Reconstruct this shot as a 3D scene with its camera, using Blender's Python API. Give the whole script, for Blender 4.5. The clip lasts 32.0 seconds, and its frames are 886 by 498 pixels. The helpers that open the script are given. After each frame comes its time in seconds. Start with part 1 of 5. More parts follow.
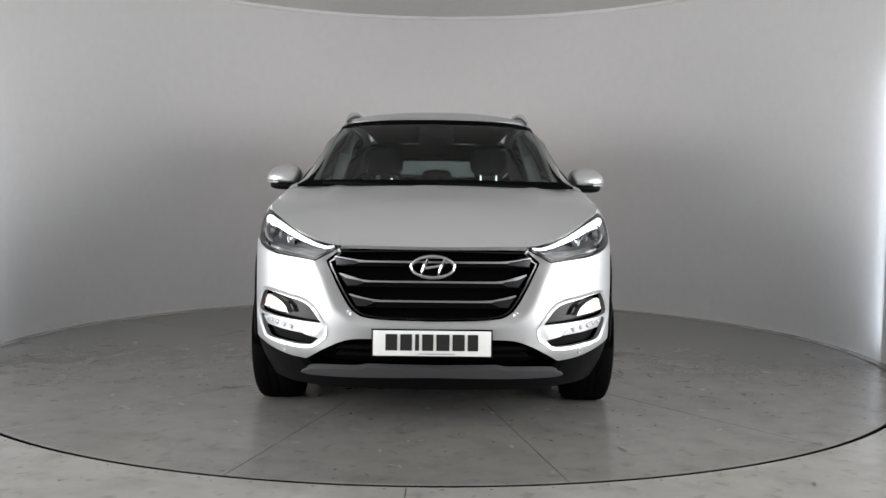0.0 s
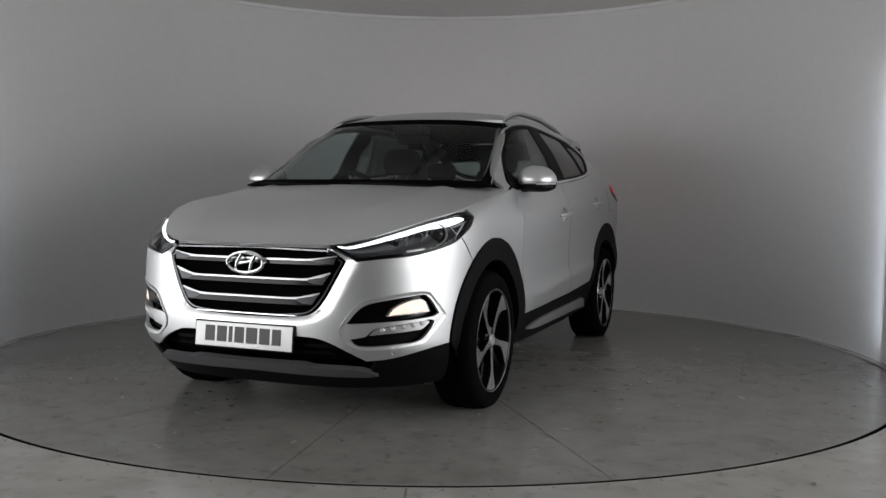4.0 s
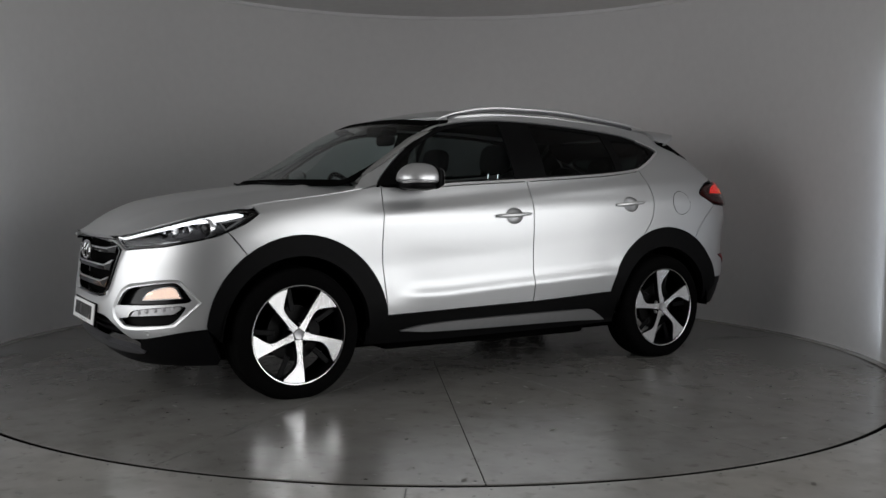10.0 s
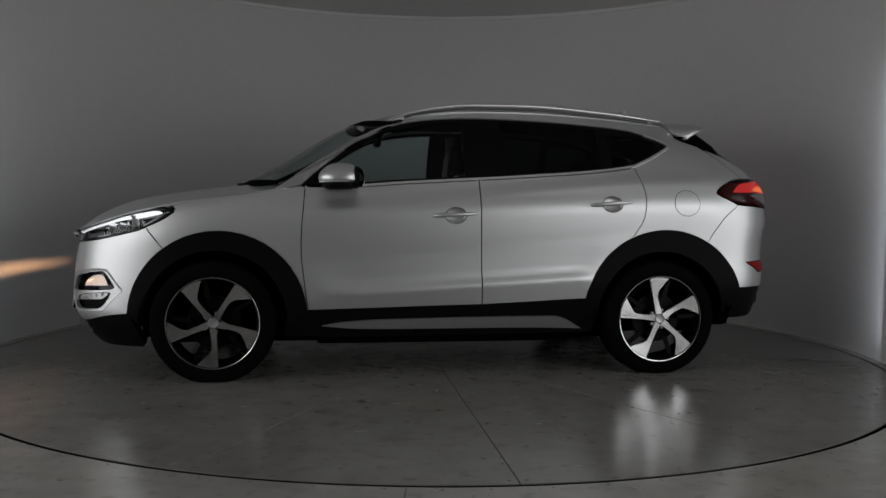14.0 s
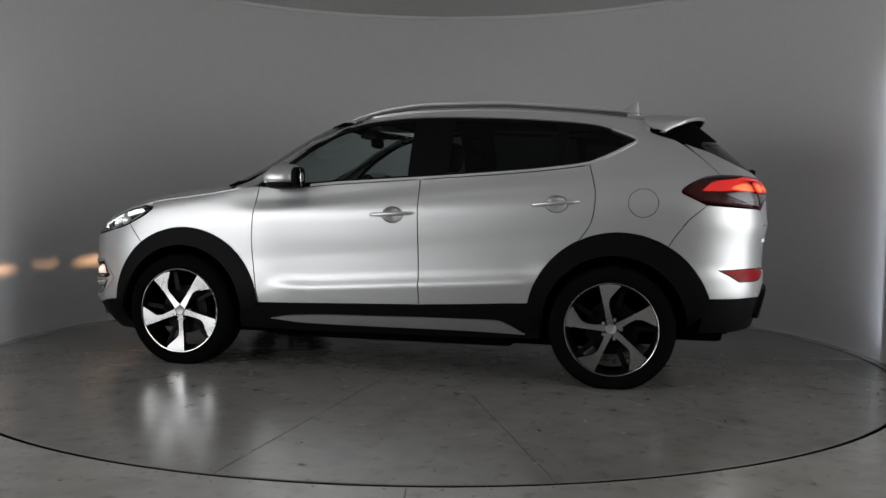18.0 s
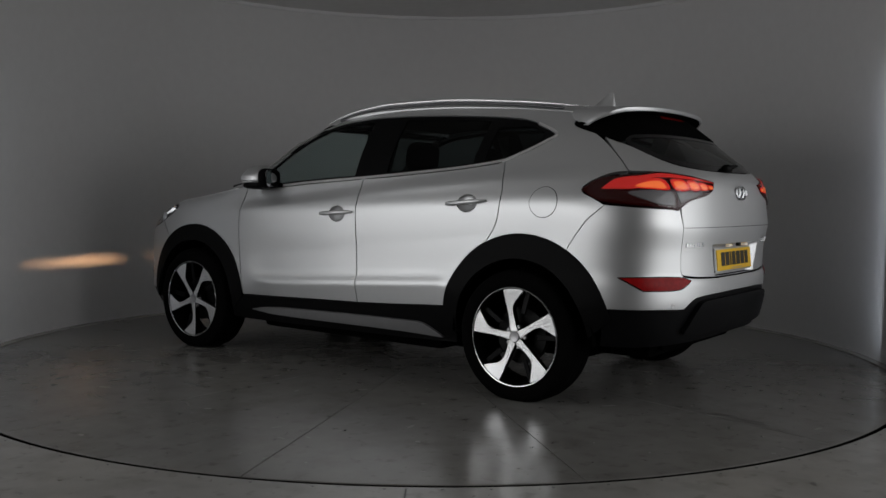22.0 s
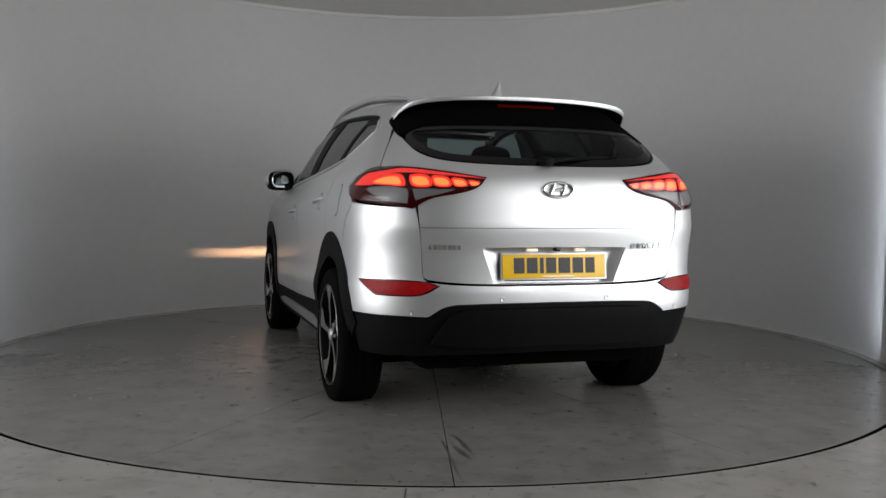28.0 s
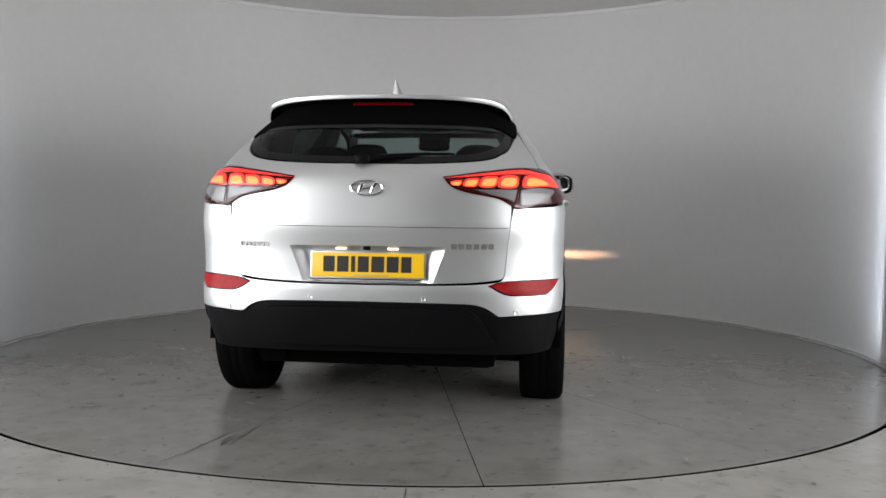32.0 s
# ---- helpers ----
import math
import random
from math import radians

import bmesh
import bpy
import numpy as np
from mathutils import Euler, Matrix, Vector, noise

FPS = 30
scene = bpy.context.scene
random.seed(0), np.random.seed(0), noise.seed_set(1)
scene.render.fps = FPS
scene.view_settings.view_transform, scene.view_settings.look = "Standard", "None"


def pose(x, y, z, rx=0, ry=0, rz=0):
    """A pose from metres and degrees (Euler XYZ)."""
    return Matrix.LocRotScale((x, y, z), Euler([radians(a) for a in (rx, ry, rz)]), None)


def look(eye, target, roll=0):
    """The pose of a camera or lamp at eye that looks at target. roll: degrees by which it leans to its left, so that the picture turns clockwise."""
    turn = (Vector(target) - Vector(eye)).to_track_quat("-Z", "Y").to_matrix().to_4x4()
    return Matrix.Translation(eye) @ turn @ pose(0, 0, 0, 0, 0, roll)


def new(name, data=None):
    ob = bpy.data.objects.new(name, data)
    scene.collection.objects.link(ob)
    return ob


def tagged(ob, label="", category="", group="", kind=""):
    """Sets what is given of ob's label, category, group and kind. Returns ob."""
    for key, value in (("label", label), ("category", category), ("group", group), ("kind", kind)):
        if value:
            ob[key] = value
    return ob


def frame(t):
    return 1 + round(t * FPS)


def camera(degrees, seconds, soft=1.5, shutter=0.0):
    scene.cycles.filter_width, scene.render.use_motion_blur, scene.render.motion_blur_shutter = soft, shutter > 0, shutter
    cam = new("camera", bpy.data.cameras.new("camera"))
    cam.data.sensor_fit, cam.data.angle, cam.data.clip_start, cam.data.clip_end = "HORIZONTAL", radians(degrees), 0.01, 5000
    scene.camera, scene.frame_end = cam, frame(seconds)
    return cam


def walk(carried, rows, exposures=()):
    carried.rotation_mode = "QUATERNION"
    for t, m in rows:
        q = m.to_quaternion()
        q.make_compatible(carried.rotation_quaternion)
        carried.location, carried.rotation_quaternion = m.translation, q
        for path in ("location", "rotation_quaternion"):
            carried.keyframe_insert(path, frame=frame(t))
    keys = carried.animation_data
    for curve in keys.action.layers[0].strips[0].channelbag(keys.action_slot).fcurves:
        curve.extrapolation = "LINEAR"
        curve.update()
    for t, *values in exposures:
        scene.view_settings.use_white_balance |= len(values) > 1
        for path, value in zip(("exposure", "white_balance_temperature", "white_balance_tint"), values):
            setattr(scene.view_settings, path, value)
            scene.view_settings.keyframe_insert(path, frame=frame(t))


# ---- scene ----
cam = camera(52.05, 32.0)
EYE, PAN, TILT, ROLL = (0.0, -6.2375, 1.0609), 0.0134, 0.0563, 0.67
AIM = (EYE[0] + math.sin(PAN) * math.cos(TILT), EYE[1] + math.cos(PAN) * math.cos(TILT), EYE[2] - math.sin(TILT))
EXPO = [(0, 0.05), (1, 0.06), (2, -0.04), (3, -0.61), (4.5, -0.83), (6, -0.88), (7, -0.89), (8, -0.9), (9, -0.99), (10, -1.37), (11, -1.88), (12, -2.04), (13, -2.05), (14, -1.92), (15.5, -1.68), (17, -1.24), (18, -1.28), (19, -1.57), (20, -2.04), (21, -2.12), (22, -2.08), (23, -1.80), (24, -1.6), (25, -1.52), (26.5, -1.09), (28, -0.77), (29, -0.58), (30, -0.31), (31, -0.16), (32, -0.13)]
walk(cam, [(0.0, look(EYE, AIM, ROLL)), (32.0, look(EYE, AIM, ROLL))], EXPO)

# ---- light ----
world = bpy.data.worlds.new("world")
world.use_nodes = True
world.node_tree.nodes["Background"].inputs[0].default_value = (0.9, 0.95, 1.0, 1)
world.node_tree.nodes["Background"].inputs[1].default_value = 0.02
scene.world = world


def area_light(name, eye, target, sx, sy, power, colour, spread=180):
    data = bpy.data.lights.new(name, "AREA")
    data.shape, data.size, data.size_y, data.energy, data.color = "RECTANGLE", sx, sy, power, colour
    data.spread = radians(spread)
    ob = new(name, data)
    ob.matrix_world = look(eye, target)
    return ob


for sx in (-1, 1):
    b = radians(-6.5)
    area_light("side_light", (sx * 2.8, -2.5, 1.2), (sx * 0.25, -1.6, 1.05), 3.0, 2.1, 42, (0.985, 0.99, 1.0), 95)
    area_light("strip_light", (sx * 2.93 * math.cos(b), 0.05 + 2.93 * math.sin(b), 1.05), (sx * 2.95, 0.9, 1.05), 0.08, 1.9, 3.6, (0.80, 0.88, 1.0))
    area_light("front_light", (sx * 4.0, -5.0, 1.65), (0, 2.5, 1.55), 2.8, 1.3, 104, (1.0, 0.99, 0.99))


# ---- materials ----
def material(name, base, rough=0.5, metal=0.0, spread=0.12, grain=30.0, bump=0.0, bump_scale=200.0, coat=0.0, spec=0.5, stain=2.5):
    """A principled surface with tone variation at two scales and fine relief."""
    m = bpy.data.materials.new(name)
    m.use_nodes = True
    nt = m.node_tree
    b = nt.nodes["Principled BSDF"]
    b.inputs["Roughness"].default_value, b.inputs["Metallic"].default_value = rough, metal
    b.inputs["Specular IOR Level"].default_value = spec
    b.inputs["Coat Weight"].default_value, b.inputs["Coat Roughness"].default_value = coat, 0.04
    co = nt.nodes.new("ShaderNodeTexCoord")
    n1, n2 = nt.nodes.new("ShaderNodeTexNoise"), nt.nodes.new("ShaderNodeTexNoise")
    n1.inputs["Scale"].default_value, n2.inputs["Scale"].default_value = stain, grain
    n1.inputs["Detail"].default_value, n2.inputs["Detail"].default_value = 5, 3
    add = nt.nodes.new("ShaderNodeMath")
    add.operation = "ADD"
    ramp = nt.nodes.new("ShaderNodeMapRange")
    ramp.inputs[1].default_value, ramp.inputs[2].default_value = 0.6, 1.4
    ramp.inputs[3].default_value, ramp.inputs[4].default_value = 1 - spread, 1 + spread
    mul = nt.nodes.new("ShaderNodeMix")
    mul.data_type, mul.blend_type = "RGBA", "MULTIPLY"
    mul.inputs[0].default_value = 1.0
    mul.inputs[6].default_value = (*base, 1)
    for n in (n1, n2):
        nt.links.new(co.outputs["Object"], n.inputs["Vector"])
    nt.links.new(n1.outputs[0], add.inputs[0])
    nt.links.new(n2.outputs[0], add.inputs[1])
    nt.links.new(add.outputs[0], ramp.inputs[0])
    nt.links.new(ramp.outputs[0], mul.inputs[7])
    nt.links.new(mul.outputs[2], b.inputs["Base Color"])
    if bump:
        n3, bp = nt.nodes.new("ShaderNodeTexNoise"), nt.nodes.new("ShaderNodeBump")
        n3.inputs["Scale"].default_value = bump_scale
        bp.inputs["Strength"].default_value, bp.inputs["Distance"].default_value = bump, 0.001
        nt.links.new(co.outputs["Object"], n3.inputs["Vector"])
        nt.links.new(n3.outputs[0], bp.inputs["Height"])
        nt.links.new(bp.outputs[0], b.inputs["Normal"])
    return m


def glass(name, tint, gloss=0.02, ior=1.45):
    m = bpy.data.materials.new(name)
    m.use_nodes = True
    nt = m.node_tree
    out = nt.nodes["Material Output"]
    nt.nodes.remove(nt.nodes["Principled BSDF"])
    tr, gl, mx, lw = (nt.nodes.new("ShaderNode" + k) for k in ("BsdfTransparent", "BsdfGlossy", "MixShader", "LayerWeight"))
    pw, ma = nt.nodes.new("ShaderNodeMath"), nt.nodes.new("ShaderNodeMath")
    pw.operation, ma.operation = "POWER", "MULTIPLY_ADD"
    tr.inputs[0].default_value = (*tint, 1)
    gl.inputs["Roughness"].default_value = gloss
    lw.inputs[0].default_value = 0.5
    pw.inputs[1].default_value, ma.inputs[1].default_value, ma.inputs[2].default_value = 5.0, 0.92, ((ior - 1) / (ior + 1)) ** 2
    nt.links.new(lw.outputs["Facing"], pw.inputs[0])
    nt.links.new(pw.outputs[0], ma.inputs[0])
    nt.links.new(ma.outputs[0], mx.inputs[0])
    nt.links.new(tr.outputs[0], mx.inputs[1])
    nt.links.new(gl.outputs[0], mx.inputs[2])
    nt.links.new(mx.outputs[0], out.inputs[0])
    return m


def glow(name, colour, power, base=(0.5, 0.5, 0.5)):
    m = bpy.data.materials.new(name)
    m.use_nodes = True
    b = m.node_tree.nodes["Principled BSDF"]
    b.inputs["Base Color"].default_value = (*base, 1)
    b.inputs["Roughness"].default_value = 0.2
    b.inputs["Emission Color"].default_value, b.inputs["Emission Strength"].default_value = (*colour, 1), power
    return m


def glowing_lens(name, colour, power, clear):
    m = glow(name, colour, power, (0.004, 0.004, 0.004))
    nt = m.node_tree
    out, b = nt.nodes["Material Output"], nt.nodes["Principled BSDF"]
    tr, mx = nt.nodes.new("ShaderNodeBsdfTransparent"), nt.nodes.new("ShaderNodeMixShader")
    mx.inputs[0].default_value = clear
    nt.links.new(b.outputs[0], mx.inputs[1])
    nt.links.new(tr.outputs[0], mx.inputs[2])
    nt.links.new(mx.outputs[0], out.inputs[0])
    return m


PAINT = material("silver_paint", (0.55, 0.558, 0.564), 0.44, 0.91, 0.02, 900, 0.04, 2500, coat=0.3)
PLASTIC = material("black_plastic", (0.0022, 0.0022, 0.0024), 0.55, 0, 0.25, 60, 0.25, 900, spec=0.07)
GLOSSBLACK = material("gloss_black", (0.003, 0.003, 0.0035), 0.16, 0, 0.1, spec=0.22)
SHELL = material("inner_shell", (0.0015, 0.0015, 0.0015), 0.9, 0, 0.2, spec=0.02)
RUBBER = material("tyre_rubber", (0.003, 0.003, 0.003), 0.9, 0, 0.3, 50, 0.3, 700, spec=0.02)
CHROME = material("chrome", (0.75, 0.76, 0.78), 0.10, 1.0, 0.03)
BRIGHT = material("bright_trim", (0.85, 0.85, 0.86), 0.30, 1.0, 0.03)
ALLOY = material("machined_alloy", (0.93, 0.935, 0.94), 0.22, 1.0, 0.04, 120)
ALLOYBLACK = material("black_alloy", (0.003, 0.003, 0.0033), 0.35, 0, 0.1, spec=0.09)
STEEL = material("brake_steel", (0.012, 0.012, 0.012), 0.5, 1.0, 0.15, 90)
VALANCE = material("satin_black_plastic", (0.0035, 0.0035, 0.004), 0.45, 0, 0.2, 40, 0.1, 900, spec=0.07)
LEDWHITE = material("unlit_led", (0.45, 0.45, 0.46), 0.25, 0.2, 0.05)
SILLGREY = material("satin_sill_grey", (0.22, 0.22, 0.225), 0.42, 0.6, 0.06)
RAIL = material("satin_rail", (0.72, 0.72, 0.73), 0.34, 0.9, 0.04)
SATIN = material("satin_silver_trim", (0.42, 0.42, 0.43), 0.38, 0.8, 0.04)
GREYPAINT = material("grey_skid_paint", (0.075, 0.075, 0.08), 0.42, 0.3, 0.06)
LAMPINSIDE = material("lamp_inner_silver", (0.03, 0.03, 0.034), 0.42, 0.5, 0.15, 60)
DIRT = material("dark_dirt", (0.10, 0.095, 0.088), 0.6, 0, 0.4, 60)
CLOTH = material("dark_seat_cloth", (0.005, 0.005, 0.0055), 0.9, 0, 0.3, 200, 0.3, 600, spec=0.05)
TRIMGREY = material("grey_pillar_cloth", (0.16, 0.16, 0.155), 0.85, 0, 0.1, 200)
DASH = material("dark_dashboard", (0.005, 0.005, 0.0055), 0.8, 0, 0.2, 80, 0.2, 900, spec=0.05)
WINDSCREEN = glass("windscreen_glass", (0.70, 0.77, 0.76), ior=1.22)
CABIN = glass("clear_tinted_glass", (0.60, 0.67, 0.67), ior=1.3)
PRIVACY = glass("privacy_glass", (0.085, 0.10, 0.10), ior=1.25)
REARGLASS = glass("rear_window_glass", (0.30, 0.37, 0.36), ior=1.22)
LENS = glass("lamp_lens", (0.93, 0.94, 0.95), 0.01, 1.5)
REDLENS = glass("red_lens", (0.75, 0.03, 0.03), 0.03)
DARKRED = material("dark_red_plastic", (0.030, 0.0015, 0.0015), 0.2, 0, 0.1, spec=0.1)
WHITEPLATE = material("white_plate", (0.72, 0.73, 0.72), 0.35, 0, 0.03)
YELLOWPLATE = material("yellow_plate", (0.75, 0.45, 0.01), 0.35, 0, 0.03)
INK = material("black_ink", (0.008, 0.008, 0.008), 0.5, 0, 0.1)
LEDGLOW = glow("running_light_glow", (0.95, 0.97, 1.0), 4)
FOGLENS = glowing_lens("fog_lamp_glow", (1.0, 0.74, 0.60), 5.0, 0.5)
TAILGLOW = glow("tail_lamp_glow", (1.0, 0.035, 0.02), 1.7, (0.3, 0.01, 0.01))
BRAKEGLOW = glow("brake_lamp_glow", (1.0, 0.03, 0.025), 0.03, (0.06, 0.002, 0.002))
TAILCORE = glow("tail_core_glow", (1.0, 0.17, 0.03), 2.8, (0.5, 0.1, 0.05))
PLATEGLOW = glow("plate_lamp_glow", (1.0, 0.75, 0.45), 1.2)
WALLPAINT = material("white_studio_wall", (0.72, 0.714, 0.710), 0.55, 0, 0.03, 14, 0.05, 300, spec=0.4, stain=0.8)
RIMPAINT = material("white_rim_paint", (0.8, 0.8, 0.8), 0.4, 0, 0.03)
CEILPAINT = material("grey_ceiling", (0.80, 0.79, 0.78), 0.7, 0, 0.05, 10, stain=0.8)
DARKROOM = material("dark_room_wall", (0.05, 0.05, 0.052), 0.8, 0, 0.1)


def floor_material(name, base):
    """Worn grey paint: cloudy tone, dark smudges, small specks and yellowed patches."""
    m = material(name, base, 0.3, 0, 0.12, 7, 0.03, 60, spec=0.7, stain=1.1)
    nt = m.node_tree
    b = nt.nodes["Principled BSDF"]
    co = nt.nodes.new("ShaderNodeTexCoord")

    def noise(scale, detail, lo, hi, a, z, distortion=0.0):
        n, rr = nt.nodes.new("ShaderNodeTexNoise"), nt.nodes.new("ShaderNodeMapRange")
        n.inputs["Scale"].default_value, n.inputs["Detail"].default_value, n.inputs["Distortion"].default_value = scale, detail, distortion
        rr.inputs[1].default_value, rr.inputs[2].default_value, rr.inputs[3].default_value, rr.inputs[4].default_value = lo, hi, a, z
        nt.links.new(co.outputs["Object"], n.inputs["Vector"])
        nt.links.new(n.outputs[0], rr.inputs[0])
        return rr.outputs[0]

    b.inputs["Roughness"].default_value = 0.24
    last = b.inputs["Base Color"].links[0].from_socket

    def tint(fac, colour):
        nonlocal last
        x = nt.nodes.new("ShaderNodeMix")
        x.data_type, x.blend_type = "RGBA", "MULTIPLY"
        x.inputs[7].default_value = (*colour, 1)
        nt.links.new(fac, x.inputs[0])
        nt.links.new(last, x.inputs[6])
        last = x.outputs[2]

    tint(noise(0.9, 4, 0.42, 0.78, 0, 0.8), (1.0, 0.985, 0.93))
    tint(noise(2.3, 8, 0.45, 0.85, 0, 0.6), (0.72, 0.71, 0.69))
    tint(noise(5.0, 9, 0.50, 0.74, 0, 0.6), (0.68, 0.67, 0.645))
    tint(noise(13, 7, 0.58, 0.70, 0, 0.55), (0.60, 0.585, 0.56))
    tint(noise(26, 3, 0.70, 0.745, 0, 0.8, 0.5), (0.36, 0.34, 0.32))
    nt.links.new(last, b.inputs["Base Color"])
    return m


DECK = floor_material("painted_deck", (0.185, 0.181, 0.174))
GROUND = floor_material("painted_floor", (0.30, 0.294, 0.279))
SCUFF = material("dark_scuff", (0.06, 0.058, 0.055), 0.6, 0, 0.4, 40)


# ---- mesh helpers ----
def link_mesh(name, verts, faces, mat, parent=None, label="", smooth=True):
    me = bpy.data.meshes.new(name)
    me.from_pydata([tuple(float(c) for c in v) for v in verts], [], [tuple(int(i) for i in f) for f in faces])
    me.materials.append(mat)
    if smooth:
        me.polygons.foreach_set("use_smooth", [True] * len(me.polygons))
    me.update()
    ob = new(name, me)
    if parent:
        ob.parent = parent
    if label:
        ob["label"] = label
    return ob


def part(name, bm, mat, parent=None, label="", smooth=True, angle=35):
    bmesh.ops.recalc_face_normals(bm, faces=bm.faces)
    me = bpy.data.meshes.new(name)
    for f in bm.faces:
        f.smooth = smooth
    for e in bm.edges:
        e.smooth = not (len(e.link_faces) == 2 and e.calc_face_angle() > radians(angle))
    bm.to_mesh(me)
    bm.free()
    me.materials.append(mat)
    ob = new(name, me)
    if parent:
        ob.parent = parent
    if label:
        ob["label"] = label
    return ob


def box(bm, size, at, bevel=0.01, seg=2, turn=None, taper=1.0):
    r = bmesh.ops.create_cube(bm, size=1.0)
    vs = r["verts"]
    for v in vs:
        k = taper if v.co.z > 0 else 1.0
        v.co = Vector((v.co.x * size[0] * k, v.co.y * size[1] * k, v.co.z * size[2]))
    if bevel:
        es = {e for v in vs for e in v.link_edges}
        r2 = bmesh.ops.bevel(bm, geom=list(es), offset=bevel, segments=seg, profile=0.6, affect="EDGES")
        vs = list({v for f in r2["faces"] for v in f.verts} | {v for v in vs if v.is_valid})
    m = Matrix.Translation(at) @ (turn or Matrix.Identity(4))
    for v in vs:
        v.co = m @ v.co
    return vs


def lathe(bm, profile, n=64, axis="Y"):
    """Turns (radius, offset along the axis) round the axis."""
    rows = []
    for r, o in profile:
        ring = []
        for k in range(n):
            a = 2 * math.pi * k / n
            ring.append(bm.verts.new((r * math.cos(a), o, r * math.sin(a)) if axis == "Y" else (r * math.cos(a), r * math.sin(a), o)))
        rows.append(ring)
    for a, b in zip(rows, rows[1:]):
        for k in range(n):
            bm.faces.new((a[k], a[(k + 1) % n], b[(k + 1) % n], b[k]))


def tube(bm, pts, radius, n=8, flat=1.0):
    """A round bar along points; flat squeezes it in height."""
    pts = [Vector(p) for p in pts]
    rows = []
    for i, p in enumerate(pts):
        d = (pts[min(i + 1, len(pts) - 1)] - pts[max(i - 1, 0)]).normalized()
        up = Vector((0, 0, 1)) if abs(d.z) < 0.9 else Vector((1, 0, 0))
        s = d.cross(up).normalized()
        u = s.cross(d)
        r = radius[i] if isinstance(radius, (list, tuple)) else radius
        rows.append([bm.verts.new(p + s * (r * math.cos(2 * math.pi * k / n)) + u * (r * flat * math.sin(2 * math.pi * k / n))) for k in range(n)])
    for a, b in zip(rows, rows[1:]):
        for k in range(n):
            bm.faces.new((a[k], a[(k + 1) % n], b[(k + 1) % n], b[k]))
    bm.faces.new(rows[0][::-1])
    bm.faces.new(rows[-1])


def smooth_table(xs, ys):
    """A monotone cubic through the pairs."""
    x, y = np.array(xs, float), np.array(ys, float)
    h, d = np.diff(x), np.diff(y) / np.diff(x)
    m = np.zeros(len(x))
    m[0], m[-1] = d[0], d[-1]
    for k in range(1, len(x) - 1):
        if d[k - 1] * d[k] > 0:
            w1, w2 = 2 * h[k] + h[k - 1], h[k] + 2 * h[k - 1]
            m[k] = (w1 + w2) / (w1 / d[k - 1] + w2 / d[k])

    def f(q):
        q = np.clip(np.asarray(q, float), x[0], x[-1])
        i = np.clip(np.searchsorted(x, q, side="right") - 1, 0, len(x) - 2)
        s = (q - x[i]) / h[i]
        return (2 * s**3 - 3 * s**2 + 1) * y[i] + (s**3 - 2 * s**2 + s) * h[i] * m[i] + (3 * s**2 - 2 * s**3) * y[i + 1] + (s**3 - s**2) * h[i] * m[i + 1]

    return f


def step(a, b, x):
    t = np.clip((np.asarray(x, float) - a) / (b - a), 0, 1)
    return t * t * (3 - 2 * t)


# ---- the studio ----
TABLE_R, WALL_R, WALL_H, WALL_CY = 2.936, 3.03, 2.868, 0.05
OPEN = 73.5
SECTORS, SECTOR_0 = 14, -1.9


def turned(bm, m):
    bmesh.ops.transform(bm, matrix=m, verts=bm.verts)


def specks(n, r0, r1, seed):
    """Many small irregular dark flecks lying on the floor between two radii."""
    rnd, bm = random.Random(seed), bmesh.new()
    for _ in range(n):
        r, a = r0 + (r1 - r0) * rnd.random() ** 0.8, rnd.uniform(0, 2 * math.pi)
        w = 0.004 + 0.012 * rnd.random() ** 4
        l, turn = w * rnd.uniform(1, 3.5), rnd.uniform(0, math.pi)
        pts = [(l * math.cos(q) * rnd.uniform(0.6, 1), w * math.sin(q) * rnd.uniform(0.5, 1)) for q in [2 * math.pi * k / 7 for k in range(7)]]
        c, s_ = math.cos(turn), math.sin(turn)
        bm.faces.new([bm.verts.new((r * math.cos(a) + x * c - y * s_, r * math.sin(a) + x * s_ + y * c, 0.0008)) for x, y in pts])
    return bm


